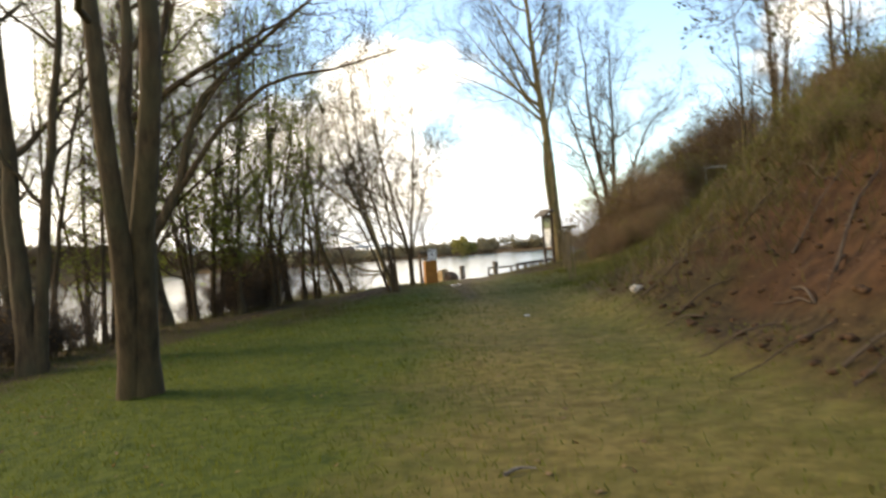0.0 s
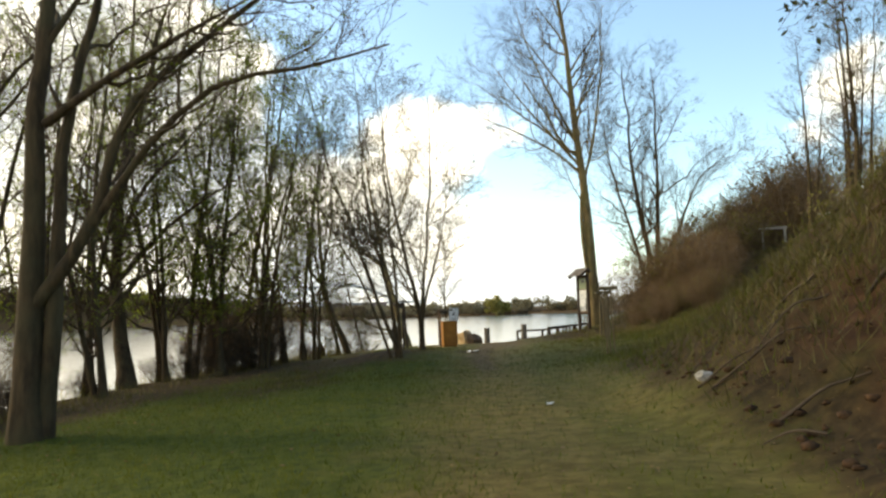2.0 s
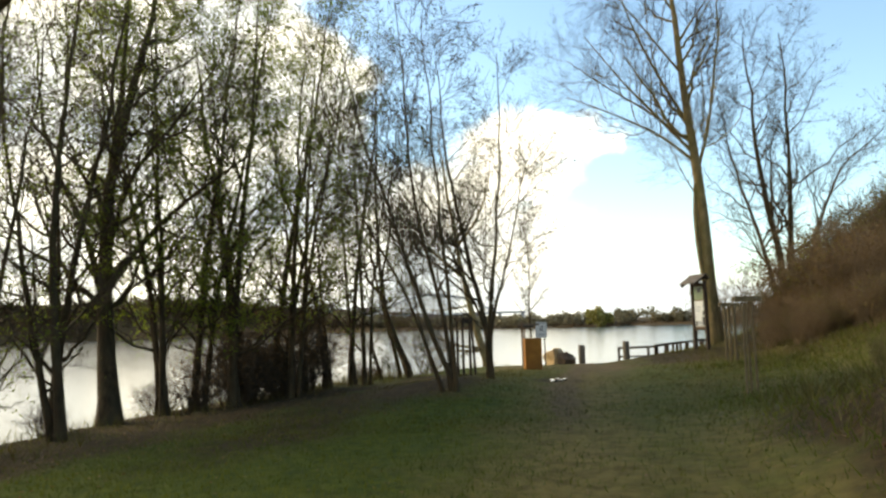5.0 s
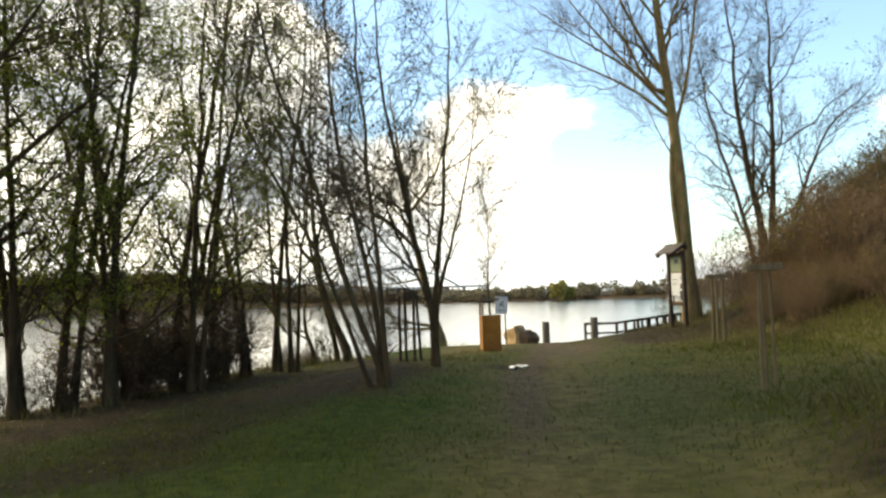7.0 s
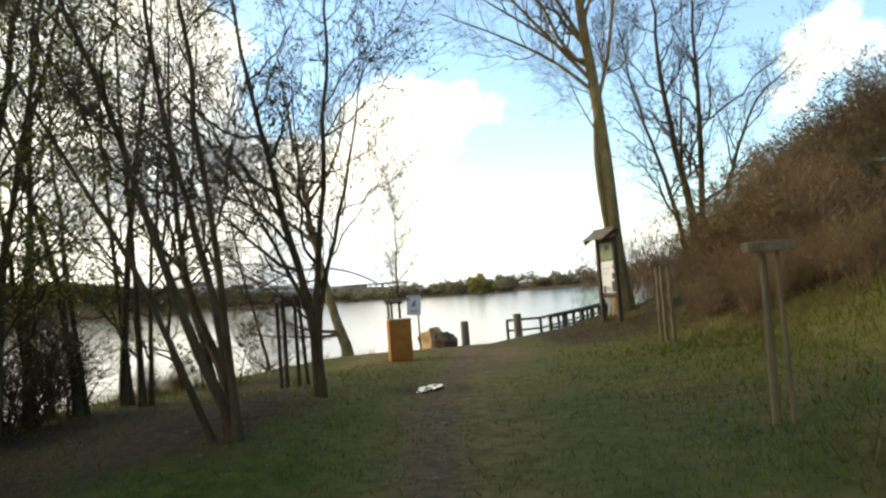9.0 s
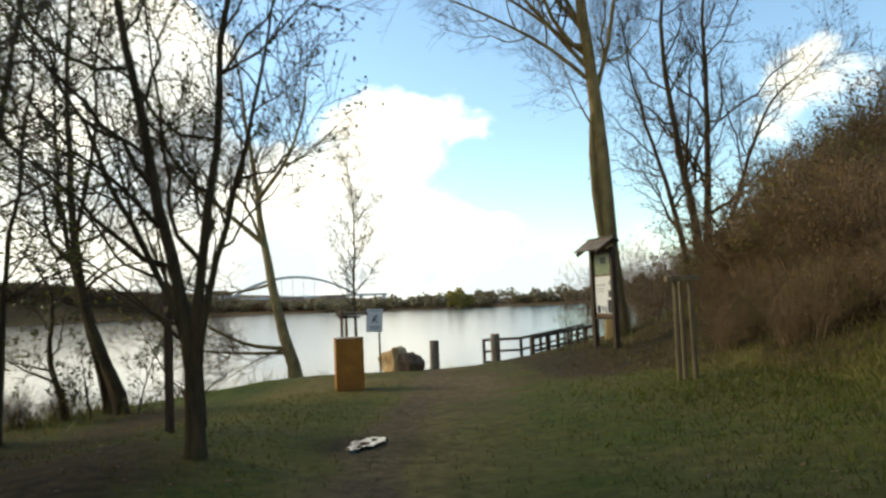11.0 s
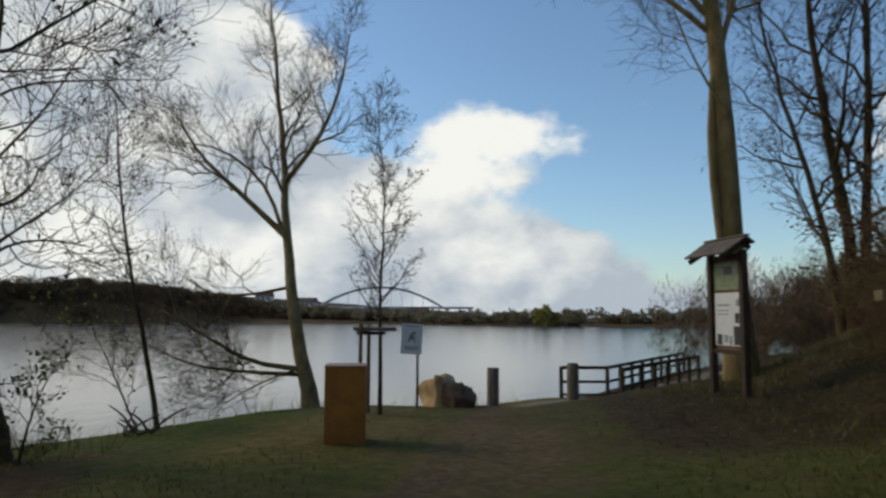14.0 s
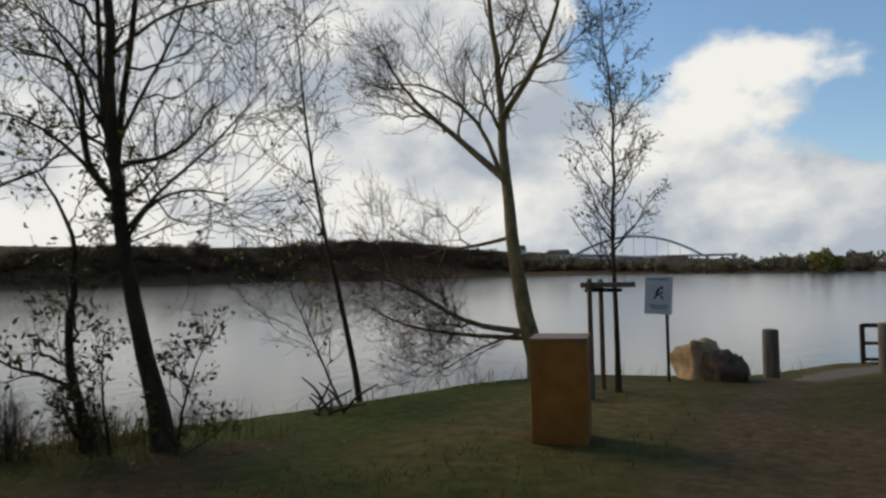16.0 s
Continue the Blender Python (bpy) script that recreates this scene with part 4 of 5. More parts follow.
for n in range(9):                                    # low growth on the grassy slope
    yy = 19.5 + rngb.random() * 12
    spots.append((6.0 + rngb.random() * 4.0, yy, 0.2 + rngb.random() * 0.16, (0, 3, 1)[n % 3]))
for n in range(26):                                   # brown brambles over the foot of the slope
    yy = 25.5 + rngb.random() * 9.5
    spots.append((5.9 + 0.1 * max(0, yy - 30) + rngb.random() * 2.6, yy, 0.3 + rngb.random() * 0.28, (1, 2, 1, 2, 0)[n % 5]))
for n in range(22):                                   # tall brown thicket on the slope
    yy = 25.0 + rngb.random() * 10
    xx = 8.3 + rngb.random() * 3.4
    spots.append((xx, yy, 0.95 + rngb.random() * 0.5, (2, 1, 2, 0)[n % 4]))
for n in range(13):                                   # low scrub before it
    yy = 35.5 + rngb.random() * 8
    spots.append((7.4 + (yy - 35) * 0.36 + rngb.random() * 2.6, yy, 0.45 + rngb.random() * 0.25, (1, 0, 1, 2)[n % 4]))
for n in range(14):                                   # low growth over the end of the bank
    yy = 9.8 + n * 0.8 + rngb.random()
    spots.append((3.7 + max(0, yy - 11) * 0.26 + rngb.random() * 3.4, yy, 0.2 + rngb.random() * 0.24, (3, 0, 3, 0, 1)[n % 5]))
for n in range(9):                                    # tufts hanging over the bank's edge
    spots.append((5.6 + rngb.random() * 0.9, 6 + n * 0.8, 0.22 + rngb.random() * 0.16, (0, 2, 3)[n % 3]))
# the grassy slope below the timber frame stays open
spots = [q for q in spots if not (12 < q[1] < 34.6 and (q[2] > 0.26 or q[1] < 19) and 0.1 + 0.548 * (q[1] - 12.2) < q[0] < 1.4 + 0.38 * q[1])]
made = {}
for n, (bx, by, bs, bk) in enumerate(spots):
    key = (bk, n % 2)
    z = gz(bx, by)
    if key not in made:
        made[key] = bush(200 + bk * 2 + n % 2, (bx, by, z), 1.3, 2.3, 23, 1700 if bk in (0, 3) else 1200, kinds[bk][1], kinds[bk][2], kinds[bk][0], leaf=0.03)
        made[key].matrix_world = scaled(bx, by, z, n * 47, bs)
    else:
        src = made[key]
        c = copy_thing(src, pose(0, 0, 0))
        c.matrix_basis = scaled(bx, by, z, n * 47, bs)
# undergrowth along the lake bank
low = bush(230, (-6.6, 22.6, gz(-6.6, 22.6)), 1.1, 1.8, 36, 500, LEAF_BROWN, TWIG, "dark tangled undergrowth on the lake bank", "undergrowth", 0.03)
for n, (ux, uy, us) in enumerate([(-6.9, 23.6, 0.95), (-6.2, 24.6, 1.05), (-5.9, 25.7, 0.9), (-9.2, 13.0, 0.9), (-9.6, 11.2, 1.0), (-9.9, 9.4, 1.0), (-8.4, 14.6, 0.6), (-8.7, 16.8, 0.35), (-5.4, 28.2, 0.32), (-7.6, 21.4, 0.4), (-5.2, 28.9, 0.25), (-8.2, 18.9, 0.3), (-8.6, 13.4, 0.8), (-8.3, 15.0, 0.75), (-8.0, 16.2, 0.6), (-6.9, 21.6, 0.55), (-6.5, 22.9, 0.7), (-5.9, 24.0, 0.6)]):
    c = copy_thing(low, pose(0, 0, 0))
    c.matrix_basis = scaled(ux, uy, gz(ux, uy), n * 71, us * 1.15)


# ---- built things ----
# litter bin: a tall open sheet-steel box
def litter_bin(at, turn):
    b = thing("litter_bin", at, "tall orange-brown steel litter bin standing in the grass", "litter bin", rz=turn)
    w, d, h = 0.5, 0.48, 0.92
    for nm, sz, p in (("front_panel", (w, 0.03, h), (0, -d / 2, h / 2)), ("back_panel", (w, 0.03, h), (0, d / 2, h / 2)), ("side_panel", (0.03, d - 0.034, h), (-w / 2 + 0.015, 0, h / 2)), ("side_panel", (0.03, d - 0.034, h), (w / 2 - 0.015, 0, h / 2))):
        part(nm, boxed(sz, p, bevel=0.008), RUST, b)
    part("lid", boxed((w + 0.012, d + 0.04, 0.022), (0, 0, h + 0.012), bevel=0.008), RUST_RIM, b, "dull brown top plate")
    part("plinth", boxed((w - 0.06, d - 0.06, 0.12), (0, 0, -0.04), bevel=0.01), DARK, b)
    return b


litter_bin((-0.6, 30.3, gz(-0.6, 30.3)), 12)

# bollards
boll = thing("bollard", (0.88, 37.45, gz(0.88, 37.45)), "weathered grey round timber bollard beside the path", "bollard", "bollards at the path")
part("post", post_mesh(0.135, 0.13, 0.83), WOOD_GREY, boll)
copy_thing(boll, pose(2.62, 37.75, gz(2.62, 37.75) - 0.02, 0, 0, 40))


# railings
def railing(pts, top, label):
    r = thing("railing", (pts[0][0], pts[0][1], gz(*pts[0])), label, "railing", "railings along the shore path")
    ox, oy, oz = r.location
    run = []
    for (x0, y0), (x1, y1) in zip(pts, pts[1:]):
        d = math.hypot(x1 - x0, y1 - y0)
        k = max(1, round(d / 1.25))
        run += [(x0 + (x1 - x0) * i / k, y0 + (y1 - y0) * i / k) for i in range(k)]
    run.append(pts[-1])
    for i, (x, y) in enumerate(run):
        z = gz(x, y)
        part("post", boxed((0.1, 0.1, top - z + 0.25 if top else 1.2), (x - ox, y - oy, (top + z - 0.25) / 2 - oz), (0, 0, 10), 0.012), WOOD_DARK, r)
        if i:
            a = run[i - 1]
            d = math.hypot(x - a[0], y - a[1])
            ang = math.degrees(math.atan2(y - a[1], x - a[0]))
            for lvl, th in ((-0.03, 0.1), (-0.45, 0.08), (-0.83, 0.07)):
                part("rail", boxed((d - 0.015, 0.05, th), ((x + a[0]) / 2 - ox, (y + a[1]) / 2 - oy, top + lvl - oz), (0, 0, ang), 0.008), WOOD_DARK, r)
    return r


railing([(2.62, 43.7), (4.0, 43.9), (8.2, 53.6)], 0.1, "dark timber post-and-rail fence on the lake side")
railing([(3.95, 39.9), (4.6, 41.3), (7.3, 46.8)], 0.32, "dark timber post-and-rail fence beside the slope")


# notice board
def notice_board(at, turn):
    b = thing("notice_board", at, "roofed dark timber notice board with posters", "notice board", rz=turn)
    L = 1.1
    for s in (-1, 1):
        part("post", boxed((0.13, 0.13, 3.0), (s * L / 2, 0, 1.2), bevel=0.012), WOOD_DARK, b)
    for i in range(9):
        part("board", boxed((L - 0.14, 0.022, 0.185), (0, 0.03, 0.98 + i * 0.19), bevel=0.004), WOOD_BROWN, b)
    part("frame_rail", boxed((L - 0.132, 0.07, 0.08), (0, 0, 0.86), bevel=0.008), WOOD_DARK, b)
    part("frame_rail", boxed((L - 0.132, 0.07, 0.08), (0, 0, 2.62), bevel=0.008), WOOD_DARK, b)
    p = part("poster", boxed((0.86, 0.006, 0.98), (0, -0.005, 1.46), bevel=0), SIGN_WHITE, b, "white printed poster")
    for px, pz, pw, ph, mt in ((-0.28, 1.08, 0.16, 0.2, INK), (-0.06, 1.1, 0.12, 0.14, INK_GREY), (0.1, 1.07, 0.1, 0.16, INK_GREY), (0.31, 1.16, 0.2, 0.34, INK), (0.33, 1.48, 0.13, 0.18, INK), (0.36, 1.76, 0.1, 0.12, INK_GREY), (-0.12, 1.72, 0.42, 0.03, INK_GREY), (-0.14, 1.62, 0.38, 0.02, INK_GREY), (-0.14, 1.55, 0.36, 0.02, INK_GREY)):
        part("print", boxed((pw, 0.004, ph), (px, -0.011, pz), bevel=0), mt, p)
    g = part("map", boxed((0.86, 0.006, 0.52), (0, -0.005, 2.26), bevel=0), PRINT_GREEN, b, "green map poster")
    part("print", boxed((0.3, 0.004, 0.16), (0.05, -0.011, 2.36), bevel=0), INK, g)
    # two roof slopes of boards
    for s, run, drop in ((-1, 0.46, 0.3), (1, 0.14, 0.1)):
        ang = math.degrees(math.atan2(drop, run))
        n = 3 if s < 0 else 1
        ln = math.hypot(run, drop) / n
        for i in range(n):
            f = (i + 0.5) / n
            part("roof_board", boxed((L + 0.34, ln + 0.03, 0.035), (0, s * run * f, 2.93 - drop * f + 0.004 * (n - i)), (-s * ang, 0, 0), 0.006), ROOF, b)
        for e in (-1, 1):
            part("rafter", boxed((0.05, math.hypot(run, drop) - 0.02, 0.1), (e * L / 2, s * (run / 2 + 0.012), 2.83 - drop / 2), (-s * ang, 0, 0), 0.006), WOOD_DARK, b)
    part("ridge_cap", boxed((L + 0.36, 0.11, 0.03), (0, 0, 2.965), bevel=0.008), ROOF, b)
    return b


# the front faces the meadow, turned well away from the path
board = notice_board((4.86, 33.6, gz(4.86, 33.6) - 0.05), -74)
board.scale = (0.86, 0.85, 0.87)


# sign on a pole
def small_sign(at, turn):
    s = thing("sign", at, "white enamel notice with a black pictogram on a thin pole", "sign", rz=turn)
    bm = bmesh.new()
    bmesh.ops.create_cone(bm, cap_ends=True, segments=14, radius1=0.028, radius2=0.028, depth=1.75, matrix=pose(0.06, 0.035, 0.7))
    part("pole", bm, WOOD_DARK, s)
    p = part("panel", boxed((0.46, 0.012, 0.62), (-0.07, 0, 1.3), (0, 3, 0), 0.004), SIGN_WHITE, s, "white enamel panel")
    for x, z, w, h, a in ((-0.08, 1.37, 0.035, 0.13, 35), (-0.05, 1.33, 0.11, 0.03, -20), (-0.11, 1.28, 0.03, 0.1, 50), (-0.02, 1.27, 0.028, 0.09, -30), (-0.01, 1.42, 0.045, 0.045, 10)):
        part("pictogram", boxed((w, 0.004, h), (x, -0.0095, z), (0, a, 0), 0), INK, p)
    for z, w in ((1.56, 0.34), (1.13, 0.32), (1.09, 0.26)):
        part("text_line", boxed((w, 0.004, 0.022), (-0.07, -0.0095, z), (0, 3, 0), 0), INK_GREY, p)
    return s


small_sign((-0.5, 35.2, gz(-0.5, 35.2) + 0.1), 8).scale = (0.88, 0.9, 0.93)


def stake_frame(name, at, posts, tops, bar, label, r=0.045, mat=WOOD_GREY):
    s = thing(name, (at[0], at[1], gz(*at)), label, "stakes", "tree stakes")
    for (px, py), (h, lx) in zip(posts, tops):
        bm = post_mesh(r, r * 0.92, h, 10)
        bmesh.ops.transform(bm, matrix=pose(px, py, 0, 0, lx, 0), verts=bm.verts)
        part("stake", bm, mat, s)
    for (a, c, z) in bar:
        (x0, y0), (x1, y1) = posts[a], posts[c]
        d = math.hypot(x1 - x0, y1 - y0)
        part("crossbar", boxed((d + 0.12, 0.05, 0.09), ((x0 + x1) / 2, (y0 + y1) / 2, z), (0, 0, math.degrees(math.atan2(y1 - y0, x1 - x0))), 0.01), mat, s)
    return s


k1 = stake_frame("tree_stakes", (-1.02, 33.35), [(-0.11, 0.0), (-0.06, 0.4)], [(1.52, 0), (1.5, 0)], [(0, 1, 1.42)], "thin brown stakes with a crossbar beside a young tree", 0.036, WOOD_BROWN)
part("crossbar", boxed((0.72, 0.05, 0.07), (0.12, 0.06, 1.43), (0, 0, 4), 0.01), WOOD_GREY, k1)
part("tie", boxed((0.5, 0.02, 0.05), (0.05, 0.1, 1.36), (0, 0, 0), 0.006), WIRE, k1, "dark rubber tie")
stake_frame("tree_stakes", (-1.9, 25.2), [(0.14, 0.0), (-0.2, 0.24), (0.0, -0.18), (0.22, 0.26)], [(1.45, 0), (1.47, 0), (1.45, 0), (1.42, -3)], [(0, 1, 1.36), (1, 2, 1.36), (0, 2, 1.3)], "dark round stakes with crossbars in the meadow", 0.032, WOOD_DARK)
# cut stump beside the young tree
stump = thing("stump", (-1.05, 32.9, gz(-1.05, 32.9)), "short cut stake in the grass by the young tree", "stake")
part("post", post_mesh(0.07, 0.065, 0.32), WOOD_GREY, stump)


def cross_stakes(at, h, gap, cap, label, r=0.038):
    s = thing("cross_stakes", (at[0], at[1], gz(*at)), label, "stakes", "stake tripods along the meadow")
    for e, back in ((-1, 0.0), (0.1, 0.12), (1, 0.0)):
        bm = post_mesh(r, r * 0.9, h, 12)
        bmesh.ops.transform(bm, matrix=pose(e * gap / 2, back, 0, 0, -e * 0.6, 0), verts=bm.verts)
        part("stake", bm, STAKE_TAN, s)
    part("crossbar", boxed((cap, 0.13, 0.085), (0, -0.02, h + 0.044), (0, 0, 4), 0.012), STAKE_TAN, s, "flat timber crossbar")
    return s


cross_stakes((4.6, 27.35), 1.40, 0.24, 0.5, "three weathered tan stakes joined by a flat crossbar")
cross_stakes((3.45, 19.9), 1.43, 0.16, 0.42, "three thin tan stakes under a broad crossbar", 0.02)

# boulders
def boulder(at, size, seed, mat, label, turn=0):
    bm = bmesh.new()
    bmesh.ops.create_icosphere(bm, subdivisions=4, radius=1.0)
    rr = np.random.default_rng(seed)
    cuts = [(Vector(rr.normal(size=3)).normalized(), 0.6 + 0.25 * rr.random()) for _ in range(22)]
    for v in bm.verts:
        c = v.co.copy()
        for nvec, lim in cuts:
            e = c.dot(nvec) - lim
            if e > 0:
                c -= nvec * e * 0.97
        c += v.co * (0.20 * noise.noise(v.co * 1.7 + Vector((seed, 0, 0))) + 0.10 * noise.noise(v.co * 4.5) + 0.05 * noise.noise(v.co * 11))
        v.co = Vector((c.x * size[0], c.y * size[1], c.z * size[2]))
    for f in bm.faces:
        f.smooth = True
    me = bpy.data.meshes.new("boulder")
    bm.to_mesh(me)
    bm.free()
    me.materials.append(mat)
    ob = new("boulder", me)
    ob.matrix_world = pose(at[0], at[1], at[2], 0, 0, turn)
    return tagged(ob, label, "boulder")


bz = gz(-0.05, 36.0)
boulder((-0.04, 36.0, bz + 0.12), (0.58, 0.52, 0.6), 3, STONE_TAN, "large tan sandstone boulder on the bank", 20)
# added stone: its dark colour stands in for shade on the tan boulder's right
boulder((0.27, 35.75, bz + 0.1), (0.37, 0.38, 0.5), 8, STONE_SHADE_MUD, "dark stone added as the tan boulder's shaded right side", 50)
boulder((3.1, 11.86, gz(3.1, 11.86) + 0.05), (0.15, 0.08, 0.08), 12, STONE_PALE, "pale stone lying on the earth bank")

# timber frame on the slope
def timber_frame(at, top, turn, label):
    z = gz(*at)
    h = top - z
    f = thing("timber_frame", (at[0], at[1], z), label, "frame", "timber frames on the slope", turn)
    for e in (-0.44, 0.44):
        part("post", boxed((0.09, 0.09, h + 0.2), (e, 0, h / 2 - 0.1), bevel=0.01), WOOD_PALE, f)
    part("beam", boxed((1.1, 0.09, 0.1), (0, 0, h + 0.051), bevel=0.01), WOOD_PALE, f)
    return f


timber_frame((13.3, 35.0), 4.3, -17, "small pale timber gate frame on the grassy slope")
timber_frame((13.2, 29.3), 4.2, -17, "pale timber gate frame half hidden in scrub")

# puddle in the worn track
pr = np.random.default_rng(9)
ang = np.linspace(0, 2 * np.pi, 40, endpoint=False)
rad = 0.26 * (1 + 0.35 * np.sin(2 * ang + 0.5) + 0.16 * np.sin(5 * ang) + 0.1 * pr.normal(size=40))
pz = gz(0.32, 24.3) + 0.03
ring = np.stack([np.cos(ang) * rad * 0.52, np.sin(ang) * rad * 1.2, np.zeros(40)], -1)
pm = bmesh.new()
pvs = [pm.verts.new(p) for p in ring]
lo = [pm.verts.new((p[0] * 1.12, p[1] * 1.12, -0.05)) for p in ring]
pm.faces.new(pvs)
for i in range(40):
    pm.faces.new((lo[i], lo[(i + 1) % 40], pvs[(i + 1) % 40], pvs[i]))
pme = bpy.data.meshes.new("puddle")
pm.to_mesh(pme)
pm.free()
pme.materials.append(WATER_MAT)
pud = new("puddle", pme)
pud.location = (0.32, 24.3, pz)
tagged(pud, "shallow muddy puddle reflecting the sky", "puddle")
for n, (mx_, my_, ms) in enumerate([(0.30, 24.25, 0.05), (0.38, 24.45, 0.04), (0.27, 24.1, 0.035)]):
    boulder((mx_, my_, pz), (ms * 1.3, ms, ms * 0.35), 30 + n, STONE_SHADE_MUD, "clod of wet mud in the puddle", n * 50)


# ---- distance ----
def woods(name, spots, mat, seed, label, size=(3.0, 3.0, 5.0), blades=110, blade=0.9, thin=0.6):
    rng = np.random.default_rng(seed)
    c = np.repeat(np.array([(x, y, z) for x, y, z, _ in spots]), blades, 0)
    s = np.repeat(np.array([k for *_, k in spots]), blades)[:, None]
    d = rng.normal(size=c.shape)
    d /= np.linalg.norm(d, axis=1, keepdims=True)
    d = d * (rng.random((len(d), 1)) ** 0.35) * (0.8 + 0.25 * np.sin(d[:, :1] * 5 + c[:, :1]))
    p = c + (d * np.array(size) * np.array([0.5, 0.5, 0.5]) + np.array([0, 0, size[2] * 0.46])) * s
    a = rng.normal(size=c.shape)
    a /= np.linalg.norm(a, axis=1, keepdims=True)
    b = np.cross(a, rng.normal(size=c.shape))
    b /= np.linalg.norm(b, axis=1, keepdims=True)
    e = blade * (0.5 + rng.random((len(p), 1))) * np.sqrt(s)
    if thin < 0.3:
        a = a * 0.6 + np.array([0, 0, 0.8])
    V = np.stack([p - a * e, p + b * e * thin, p + a * e, p - b * e * thin], 1).reshape(-1, 3)
    ob = new(name, mesh_from(name, V, np.arange(len(V)).reshape(-1, 4), mat, False))
    return tagged(ob, label, "woods", kind="stuff")


rf = np.random.default_rng(21)


def along(pts, step, depth, lo, hi):
    p = spline([(x, y, 0) for x, y in pts], 400)
    d = np.r_[0, np.cumsum(np.linalg.norm(np.diff(p, axis=0), axis=1))]
    out = []
    for s in np.arange(0, d[-1], step):
        x, y = np.interp(s, d, p[:, 0]), np.interp(s, d, p[:, 1])
        x, y = x + rf.normal() * depth * 0.3, y + abs(rf.normal()) * depth
        out.append((x, y, gz(x, y) - 0.3, lo + (hi - lo) * rf.random()))
    return out


woods("far_woods", along([(70, 262), (20, 268), (-20, 288), (-45, 312), (-120, 350)], 1.6, 9, 0.9, 1.7), WOODS_FAR_HAZE, 1, "budding trees along the far shore", (5.5, 5.5, 3.6), 200, 0.42)
woods("far_woods", along([(70, 258), (30, 262), (-20, 282), (-48, 308)], 3.5, 3, 0.35, 0.6), WOODS_BROWN, 2, "reeds and brown scrub at the far waterline", (7, 3, 2.2), 110, 0.6)
woods("far_tree", [(6.5, 262, gz(6.5, 262), 1.45), (9.5, 263, gz(9.5, 263), 1.1)], WOODS_YELLOW, 3, "yellow-green willow on the far shore", (5.0, 5, 5.2), 300, 0.6)
woods("far_woods", along([(-48, 316), (-115, 348), (-218, 300), (-258, 190), (-264, 75), (-225, -70)], 1.0, 9, 0.9, 1.5), WOODS_DARK, 4, "dark wooded embankment across the lake", (8, 8, 3.2), 240, 0.32)
woods("far_woods", along([(-60, 325), (-115, 342), (-216, 292), (-248, 190), (-254, 75), (-218, -66)], 1.1, 7, 0.8, 1.2), WOODS_DARK, 5, "dark scrub at the foot of the embankment", (7, 5, 3.4), 160, 0.32)
for mx, my, ms in ((-232, 262, 1.5), (-215, 286, 1.7), (-180, 305, 1.2), (-136, 340, 1.1)):
    woods("far_tree", [(mx + dx, my + dy, gz(mx, my) + 1.0, ms) for dx, dy in ((-4, 0), (0, 0), (4, 1))], WOODS_DARK, int(-mx), "round dark tree clump on the far embankment", (7, 7, 5.5), 260, 0.35)
shore_row = along([(15, 58), (27, 77), (50, 118), (66, 190), (64, 250)], 0.9, 9, 0.7, 1.5)
slope_row = [(x + 6, y, gz(x + 6, y) - 0.3, k) for x, y, z, k in along([(20, 54), (40, 70), (64, 110), (84, 190), (84, 250)], 1.2, 9, 0.9, 1.7)]
woods("shore_woods", [s for s in shore_row if s[1] < 95], WOODS_BROWN, 6, "brown leafless woods along the near shore", (4.5, 4.5, 6), 2600, 0.17, 0.09)
woods("shore_woods", [s for s in shore_row if s[1] >= 95], WOODS_BROWN, 9, "brown leafless woods along the bend of the shore", (4, 4, 6), 150, 0.4)
woods("shore_woods", [s for s in slope_row if s[1] < 95], WOODS_BROWN, 7, "leafless woods on the slope behind the shore", (5, 5, 6.5), 2600, 0.18, 0.09)
woods("shore_woods", [s for s in slope_row if s[1] >= 95], WOODS_BROWN, 10, "leafless woods behind the bend of the shore", (5, 5, 7), 150, 0.45)


def bridge():
    b = thing("arch_bridge", (-100, 520, 1.0), "distant pale steel arch bridge beyond the lake", "bridge", rz=8)
    t = np.linspace(-1, 1, 33)
    arc = np.stack([t * 44, np.zeros(33), 6 + 14.5 * (1 - t ** 2)], -1)
    for s in (-5, 5):
        part("arch", mesh_from("arch", *tubes((arc + np.array([0, s, 0]))[None], np.full((1, 33), 0.7), 8), CONCRETE), parent=b)
    part("deck", boxed((128, 12, 1.5), (0, 0, 6.5), bevel=0.1), CONCRETE, b)
    for i in range(-5, 6):
        tt = i / 6
        part("hanger", boxed((0.3, 0.3, 14.5 * (1 - tt * tt)), (tt * 44, -5, 6.6 + 7.25 * (1 - tt * tt)), bevel=0), CONCRETE, b)
    for x in (-62, -46, 46, 62):
        part("pier", boxed((2.2, 8, 11), (x, 0, 0.6), bevel=0.1), CONCRETE, b)
    return b


bridge()


